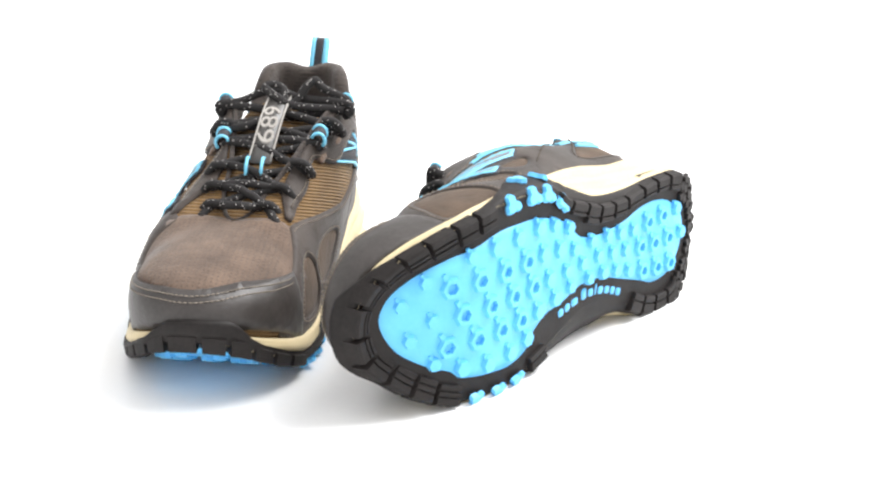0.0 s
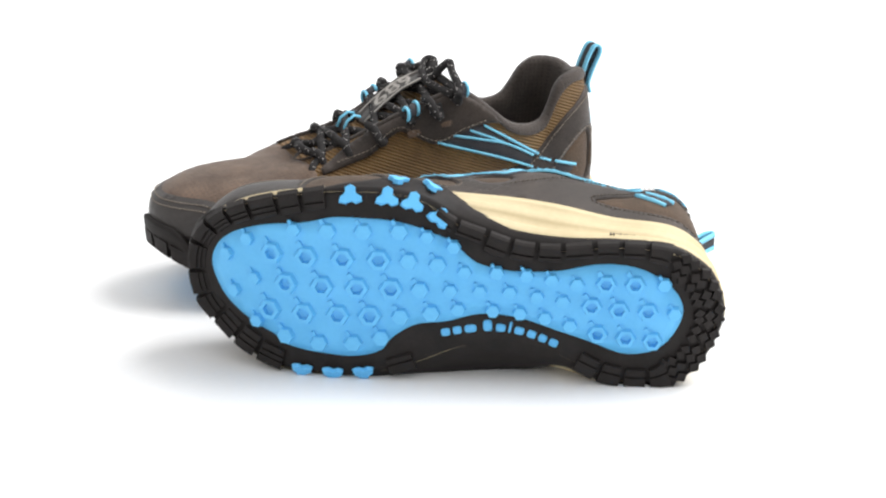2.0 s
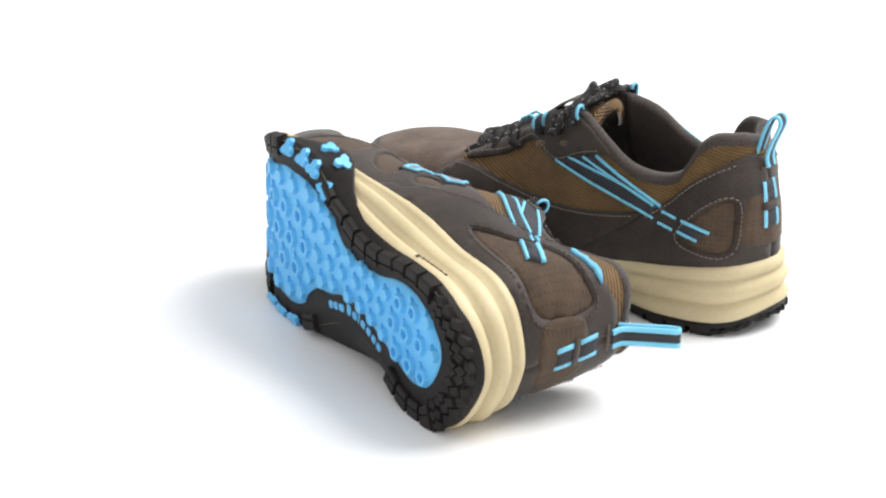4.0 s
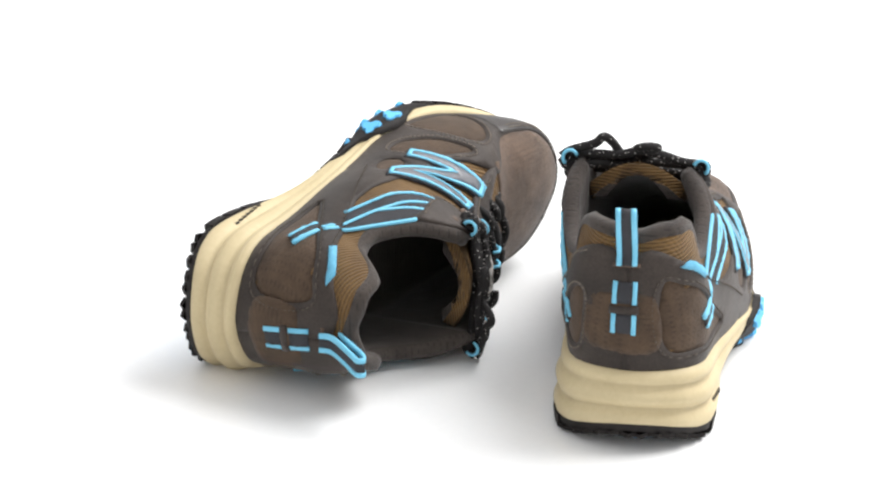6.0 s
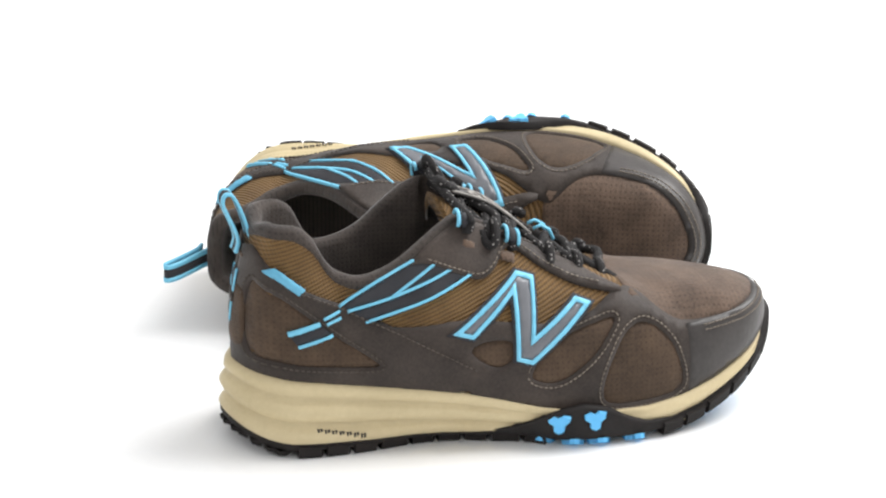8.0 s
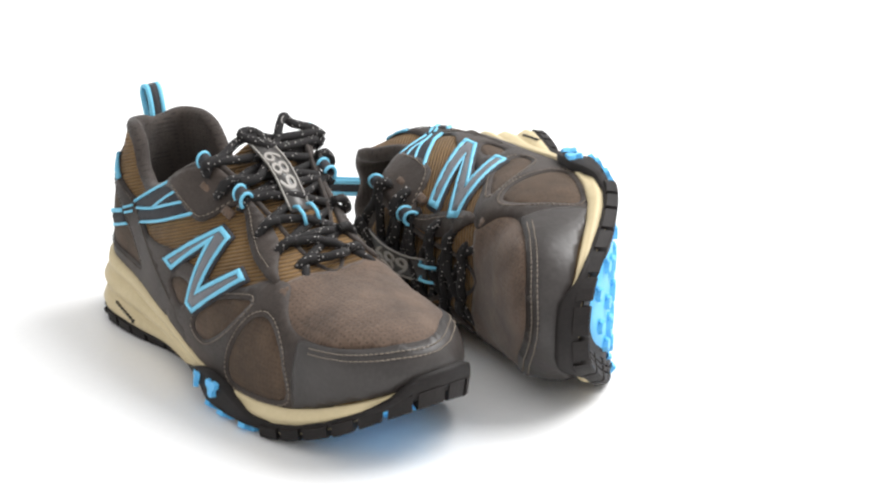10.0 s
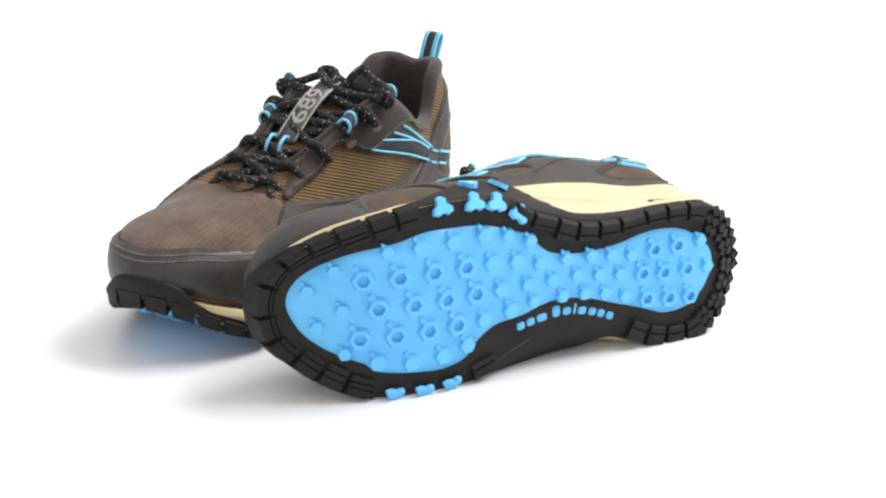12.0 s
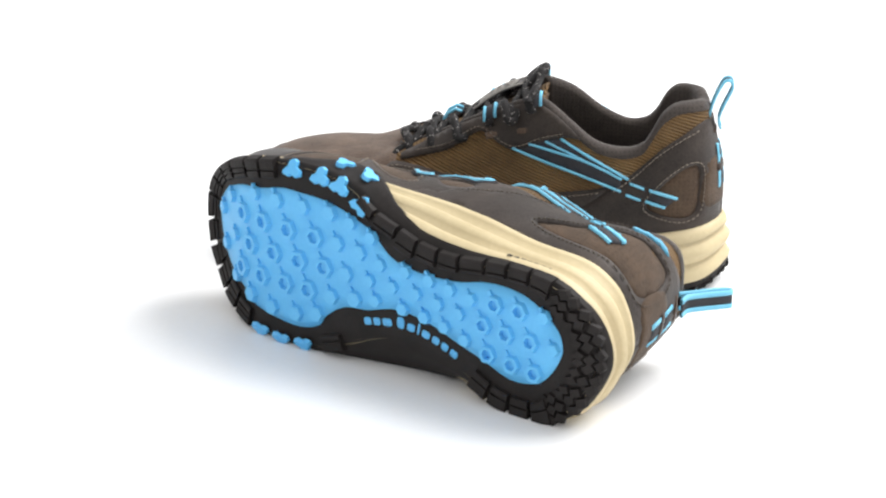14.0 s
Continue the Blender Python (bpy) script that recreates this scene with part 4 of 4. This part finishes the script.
def build_laces(shoe, side):
    rnd = random.Random(7)
    R = 0.0026

    def over(p, q, up, sag=0.0):
        """A cord from p to q, bowed over the tongue."""
        pts = []
        for k in range(9):
            a = k / 8
            c = p.lerp(q, a)
            y0, z = tongue_at(min(max(c.x, .111), .212))
            c.z = max(c.z, z + 0.0028) + up * math.sin(a * math.pi) + 0.0004 * rnd.uniform(-1, 1)
            c.x += sag * math.sin(a * math.pi)
            pts.append(c)
        return pts

    bm = bmesh.new()
    L, M = [eyelet(x, 1) for x in EYELETS], [eyelet(x, -1) for x in EYELETS]
    tube_mesh(bm, smooth([L[0] + Vector((.012, .011, -.010)), L[0] + Vector((.009, .006, -.002)), *over(L[0], M[0], 0.0030, 0.008), M[0] + Vector((.009, -.006, -.002)), M[0] + Vector((.012, -.011, -.009))], 3), R, 8)
    for i in range(5):
        for a, b, up in ((L[i], M[i + 1], 0.0012), (M[i], L[i + 1], 0.0042)):
            s = 1 if b.y > 0 else -1
            tube_mesh(bm, smooth([a + Vector((0, -s * 0.002, -0.004)), *over(a, b, up), b + Vector((-.001, s * 0.003, -0.004))], 3), R, 8)
    for i in (1, 3):
        tube_mesh(bm, smooth([L[i] + Vector((0, .004, -0.004)), *over(L[i], M[i], 0.0034, 0.003), M[i] + Vector((0, -.004, -0.004))], 3), R, 8)
    for i in (0, 1, 2, 4):
        for p, s in ((L[i], 1), (M[i], -1)):
            tube_mesh(bm, smooth([p + Vector((.004, -s * .004, .0045)), p + Vector((.003, s * .003, .004)), p + Vector((.001, s * .008, -.003)), p + Vector((-.003, s * .005, -.004)), p + Vector((-.004, 0, .001))], 5), R, 8)
    # the ends run across the top and are tucked in
    tube_mesh(bm, smooth([L[5] + Vector((0, .003, -.002)), L[5] + Vector((.001, .004, .004)), Vector((.1160, .014, .1240)), Vector((.1120, .002, .1285)), Vector((.1130, -.010, .1300)), Vector((.1150, -.022, .1270)),
                          M[5] + Vector((.001, -.004, .005)), M[5] + Vector((0, -.003, -.003))], 5), R, 8)
    tube_mesh(bm, smooth([M[5] + Vector((.002, -.001, .002)), Vector((.1230, -.020, .1250)), Vector((.1200, -.008, .1290)), Vector((.1130, .000, .1320)), Vector((.1105, -.006, .1330)), Vector((.1150, -.012, .1300)), Vector((.1280, -.008, .1220)),
                          Vector((.1400, .008, .1160)), L[4] + Vector((0, 0, 0))], 5), R, 8)
    tube_mesh(bm, smooth([M[5] + Vector((.002, -.003, -.002)), M[5] + Vector((-.001, -.003, .006)), Vector((.1130, -.0350, .1330)), Vector((.1120, -.0300, .1375)), Vector((.1150, -.0250, .1340)), Vector((.1190, -.0200, .1270)),
                          Vector((.1230, -.0120, .1230))], 5), R, 8)
    # the cord lies close
    for v in bm.verts:
        v.co.z -= lerp(v.co.x, [(.110, .0022), (.130, .0040), (.150, .0032), (.170, .0022), (.200, .0018)])
        v.co.x += lerp(v.co.x, [(.110, .0030), (.130, .0015), (.160, 0)])
    part("lace", bm, LACE, shoe, "round black shoelace flecked with white", side)
    # webbing loops that hold the lace
    for s in (1, -1):
        for i in (3, 5):
            p = eyelet(EYELETS[i], s)
            out = Vector((0, s, 0))
            fwd = Vector((0.9, 0, -0.42))
            arc = []
            for k in range(9):
                w = -0.9 + k / 8 * (math.pi + 0.6)
                arc.append(p + out * (0.0036 * math.cos(w) + 0.001) + Vector((0, 0, 1)) * (0.0040 * math.sin(w) + 0.0002))
            bm = bmesh.new()
            rings = []
            for q in arc:
                c = (q - p).normalized()
                rings.append([bm.verts.new(q + fwd * w + c * h) for w, h in ((-.0036, -.0005), (.0036, -.0005), (.0036, .0005), (-.0036, .0005))])
            for r, t in zip(rings, rings[1:]):
                for k in range(4):
                    bm.faces.new((r[k], r[(k + 1) % 4], t[(k + 1) % 4], t[k]))
            bm.faces.new(rings[0][::-1])
            bm.faces.new(rings[-1])
            loop = part("lace_loop", bm, WEBBING, shoe, "black webbing lace loop edged in blue", side)
            for w in (-.0036, .0036):
                bm = bmesh.new()
                tube_mesh(bm, [q + fwd * w + (q - p).normalized() * 0.0004 for q in arc], 0.0010, 6, up=(1, 0, 0))
                part("piping", bm, BLUE, loop, "sky blue piping", side)
    # keeper on the tongue
    y0, z = tongue_at(.172)
    for w in (-.0045, .0045):
        bm = bmesh.new()
        tube_mesh(bm, [(.1650, y0 + w, z + .0100), (.1690, y0 + w, z + .0115), (.1740, y0 + w, z + .0085), (.1765, y0 + w, z + .0030)], 0.0010, 6, up=(0, 1, 0))
        part("keeper_piping", bm, BLUE, shoe, "sky blue lace keeper piping", side)


def build_mark(shoe, side):
    """Small dark bars moulded on the heel of the midsole; blue blocks on the arch."""
    mid = [o for o in shoe.children if o.name.startswith("midsole")][0]
    tree = BVHTree.FromPolygons([v.co for v in mid.data.vertices], [p.vertices[:] for p in mid.data.polygons])
    bm = bmesh.new()
    for k in range(7):
        x, z = .0370 + .0037 * k, .0148 - .0006 * k
        hit, n, *_ = tree.ray_cast(Vector((x, side * 0.2, z)), Vector((0, -side, 0)))
        if hit is None:
            continue
        hit.y *= side
        n = Vector((0, 1, 0))
        for dx, h in ((0, .0011), (.0016, .0011)):
            q = [(x + dx - .0005, -h), (x + dx + .0005, -h), (x + dx + .0005, h), (x + dx - .0005, h)]
            lo = [bm.verts.new((a, hit.y - .0008, z + b)) for a, b in q]
            hi = [bm.verts.new((a, hit.y + .0004, z + b)) for a, b in q]
            bm.faces.new(hi)
            for j in range(4):
                bm.faces.new((lo[j], lo[(j + 1) % 4], hi[(j + 1) % 4], hi[j]))
    part("moulded_mark", bm, DARK_PRINT, mid, "row of small dark moulded bars", side, smooth_shade=False)

    arc = resample(smooth([(.1530, -.0190), (.1360, -.0158), (.1190, -.0150), (.1020, -.0185), (.0860, -.0250)], 8), 60, closed=False)
    run = np.linspace(0, 1, 60)
    # widths and heights of the blocks; the tall ones stand up to the pad
    blocks = [(0.00, .072, 0), (0.085, .072, 0), (0.170, .095, 0), (0.305, .072, 1), (0.395, .078, 0), (0.490, .022, 1), (0.530, .078, 0), (0.625, .072, 0), (0.712, .068, 0), (0.795, .072, 0)]
    for a, w, tall in blocks:
        k = 1.12
        mid_s = (a + w / 2) * k
        x, y = np.interp(mid_s, run, arc[:, 0]), np.interp(mid_s, run, arc[:, 1])
        x2, y2 = np.interp(mid_s + .02, run, arc[:, 0]), np.interp(mid_s + .02, run, arc[:, 1])
        t = Vector((x2 - x, y2 - y)).normalized()
        up = Vector((t.y, -t.x))
        up = up if up.y > 0 else -up
        hw, hh = w * k * 0.0315, 0.0023
        lift = 0.0011 if tall else 0.0
        hh += lift
        bm = bmesh.new()
        ring = [(math.copysign(abs(math.cos(v)) ** 0.6, math.cos(v)) * hw, math.copysign(abs(math.sin(v)) ** 0.6, math.sin(v)) * hh + lift) for v in np.linspace(0, 2 * math.pi, 16, False)]
        def at(u, v, d):
            return Vector((x + t.x * u + up.x * v, y + t.y * u + up.y * v, lerp(x, TOE_SPRING) + d))

        lo = [bm.verts.new(at(u, v, 0.0046)) for u, v in ring]
        hi = [bm.verts.new(at(u, v, 0.0030)) for u, v in ring]
        for j in range(16):
            bm.faces.new((lo[j], lo[(j + 1) % 16], hi[(j + 1) % 16], hi[j]))
        bm.faces.new(hi)
        part("arch_block", bm, BLUE_RUBBER, shoe, "small raised blue block on the arch of the sole", side)


def build_panels(shoe, side, upright=True):
    # suede that shows through the cut-outs
    for name, poly, onto in (("side_inset", LAT_OVAL, on_lateral), ("side_inset", LAT_D, on_lateral), ("side_inset", LAT_ARCH, on_lateral), ("side_inset", LAT_HEEL, on_lat_wrap),
                             ("side_inset", MED_HEEL, on_med_wrap), ("side_inset", MED_WEDGE, on_medial), ("side_inset", MED_ARCH, on_medial)):
        patch(name, inset(poly, -0.0015), onto, SUEDE_DARK, shoe, side, "perforated dark brown suede inset", lift=0.0001, thick=0.0005)
    patch("vamp", [(max(a, .2035), b) for a, b in inset(VAMP, -0.0085)], on_top, SUEDE, shoe, side, "perforated brown suede vamp", lift=0.0004, thick=0.0006, step=0.004)
    patch("quarter_overlay", LAT_QUARTER, on_lateral, NUBUCK, shoe, side, "dark nubuck side overlay with cut-outs", lift=0.0006, thick=0.0010, holes=(LAT_OVAL, LAT_D, LAT_ARCH))
    patch("quarter_overlay", MED_QUARTER, on_medial, NUBUCK, shoe, side, "dark nubuck side overlay with cut-outs", lift=0.0006, thick=0.0010, holes=(MED_WEDGE, MED_ARCH))
    patch("heel_counter", LAT_COUNTER, on_lat_wrap, NUBUCK, shoe, side, "dark nubuck heel counter with diagonal strap", lift=0.0009, thick=0.0009, holes=(LAT_HEEL,))
    patch("heel_counter", MED_COUNTER, on_med_wrap, NUBUCK, shoe, side, "dark nubuck heel counter with diagonal strap", lift=0.0009, thick=0.0009, holes=(MED_HEEL,))
    us = np.linspace(-.0760, .0760, 31)
    low = [(u, lerp(abs(u), [(0, .0440), (.02, .0420), (.04, .0345), (.06, .0250), (.076, .0190)])) for u in us]
    top = [(u, lerp(abs(u), [(0, .0635), (.02, .0635), (.04, .0610), (.06, .0585), (.076, .0570)])) for u in us]
    patch("toe_cap", low + top[::-1], on_toe_arc, TOE_LEATHER, shoe, side, "grey-brown coated leather toe cap", lift=0.0012, thick=0.0010, step=0.004)
    for s, lowline, onto in ((1, EYESTAY_LOW, on_lateral), (-1, EYESTAY_MED, on_medial)):
        edge = rim_line(.0960, .2000, s, 0.0012)
        patch("eyestay", edge + line(*lowline, per=4)[::-1], onto, NUBUCK, shoe, side, "dark nubuck eyestay with scalloped edge", lift=0.0014, thick=0.0012, step=0.003)
    for u, v in ((.1395, .0985), (.1180, .1075)):
        patch("bartack", [(u - .0036, v - .0032), (u + .0040, v - .0058), (u + .0052, v - .0024), (u - .0024, v + .0004)], on_lateral, SUEDE, shoe, side, "brown bar tack stitching", lift=0.0024, thick=0.0005, step=0.002)
    for u, v in ((.1420, .0985), (.1230, .1040)):
        patch("bartack", [(u - .0036, v - .0032), (u + .0040, v - .0058), (u + .0052, v - .0024), (u - .0024, v + .0004)], on_medial, SUEDE, shoe, side, "brown bar tack stitching", lift=0.0024, thick=0.0005, step=0.002)
    build_stripes(shoe, side, LAT_LINES, LAT_ENDS, on_lat_wrap, 1)
    build_stripes(shoe, side, MED_LINES, MED_ENDS, on_med_wrap, -1)
    patch("side_label", [(.0170, .0972), (.0206, .0996), (.0332, .0893), (.0298, .0866)], on_lat_wrap, WOVEN, shoe, side, "small sky blue woven side label", lift=0.0028, thick=0.0004, step=0.002)
    build_emblem(shoe, side)
    build_heel(shoe, side)
    build_pull_loop(shoe, side, upright)
    build_tongue(shoe, side)
    build_laces(shoe, side)
    build_mark(shoe, side)
    bm = bmesh.new()
    for poly in (LAT_ARCH, LAT_D):
        ring = inset(poly, -0.0022)
        stitch_mesh(bm, ring + ring[:1], on_lateral, 0.0016)
    dark = bmesh.new()
    ring = inset(LAT_HEEL, -0.0020)
    stitch_mesh(dark, ring + ring[:1], on_lat_wrap, 0.0019)
    for l in (MED_HEEL, MED_WEDGE, MED_ARCH):
        ring = inset(l, -0.0020)
        stitch_mesh(bm, ring + ring[:1], on_med_wrap, 0.0022)
    for l, onto in ((EYESTAY_LOW, on_lateral), (EYESTAY_MED, on_medial)):
        stitch_mesh(bm, [(a, b + 0.0022) for a, b in line(*l[1:-1], per=5)], onto, 0.0027)
    stitch_mesh(bm, [(a, b - 0.0022) for a, b in MED_QUARTER[4:60]], on_medial, 0.0017)
    stitch_mesh(bm, [(a, b - 0.0022) for a, b in line((.0200, .1050), (.0290, .1000), (.0401, .0925), (.0537, .0800), (.0707, .0672))], on_med_wrap, 0.0024)
    stitch_mesh(dark, [(a, b - 0.0022) for a, b in line((.0200, .0970), (.0296, .0905), (.0548, .0785), (.0819, .0660), (.1177, .0470))], on_lat_wrap, 0.0024)
    for d in (0.0025, 0.0050):
        stitch_mesh(bm, [(u, v - d) for u, v in top[2:-2]], on_toe_arc, 0.0023, pitch=0.0022)
    part("stitching", bm, THREAD, shoe, "rows of pale tan stitches", side, kind="stuff")
    part("stitching", dark, DARK_THREAD, shoe, "rows of brown stitches round the heel", side, kind="stuff")


def build_shoe(side, name, label, upright):
    shoe = new(name)
    tagged(shoe, label, "shoe", "pair of shoes")
    build_midsole(shoe, side)
    build_outsole(shoe, side)
    build_pad(shoe, side)
    build_claws(shoe, side)
    build_upper(shoe, side)
    build_lining(shoe, side)
    build_panels(shoe, side, upright)
    return shoe

RIGHT_SHOE = build_shoe(-1, "hiking_shoe", "brown suede and mesh shoe with blue trim standing upright", True)
LEFT_SHOE = build_shoe(1, "hiking_shoe", "brown suede and mesh shoe with blue trim lying on its side", False)
RIGHT_REST = pose(0.0607, 0.1882, 0.0, 0, 0, -144.2)
LEFT_REST = Matrix(((-0.9956, 0.0, -0.0941, 0.1575), (-0.0941, 0.0, 0.9956, -0.0665), (0.0, 1.0, 0.0, 0.0468), (0, 0, 0, 1)))


def turn_at(t):
    """The turntable's angle, gliding through the known ones."""
    ts, an = [a for a, _ in TURN], [b for _, b in TURN]
    i = max(0, min(len(ts) - 2, int(np.searchsorted(ts, t, side="right")) - 1))

    def rate(k):
        a, b = max(k - 1, 0), min(k + 1, len(ts) - 1)
        return (an[b] - an[a]) / (ts[b] - ts[a])

    h = ts[i + 1] - ts[i]
    s = (t - ts[i]) / h
    return ((2 * s ** 3 - 3 * s * s + 1) * an[i] + (s ** 3 - 2 * s * s + s) * h * rate(i)
            + (3 * s * s - 2 * s ** 3) * an[i + 1] + (s ** 3 - s * s) * h * rate(i + 1))


def motions():
    times = [k * 0.1 for k in range(141)]
    for shoe, rest in ((RIGHT_SHOE, RIGHT_REST), (LEFT_SHOE, LEFT_REST)):
        walk(shoe, [(t, pose(0, 0, 0, 0, 0, turn_at(t)) @ rest) for t in times])


motions()
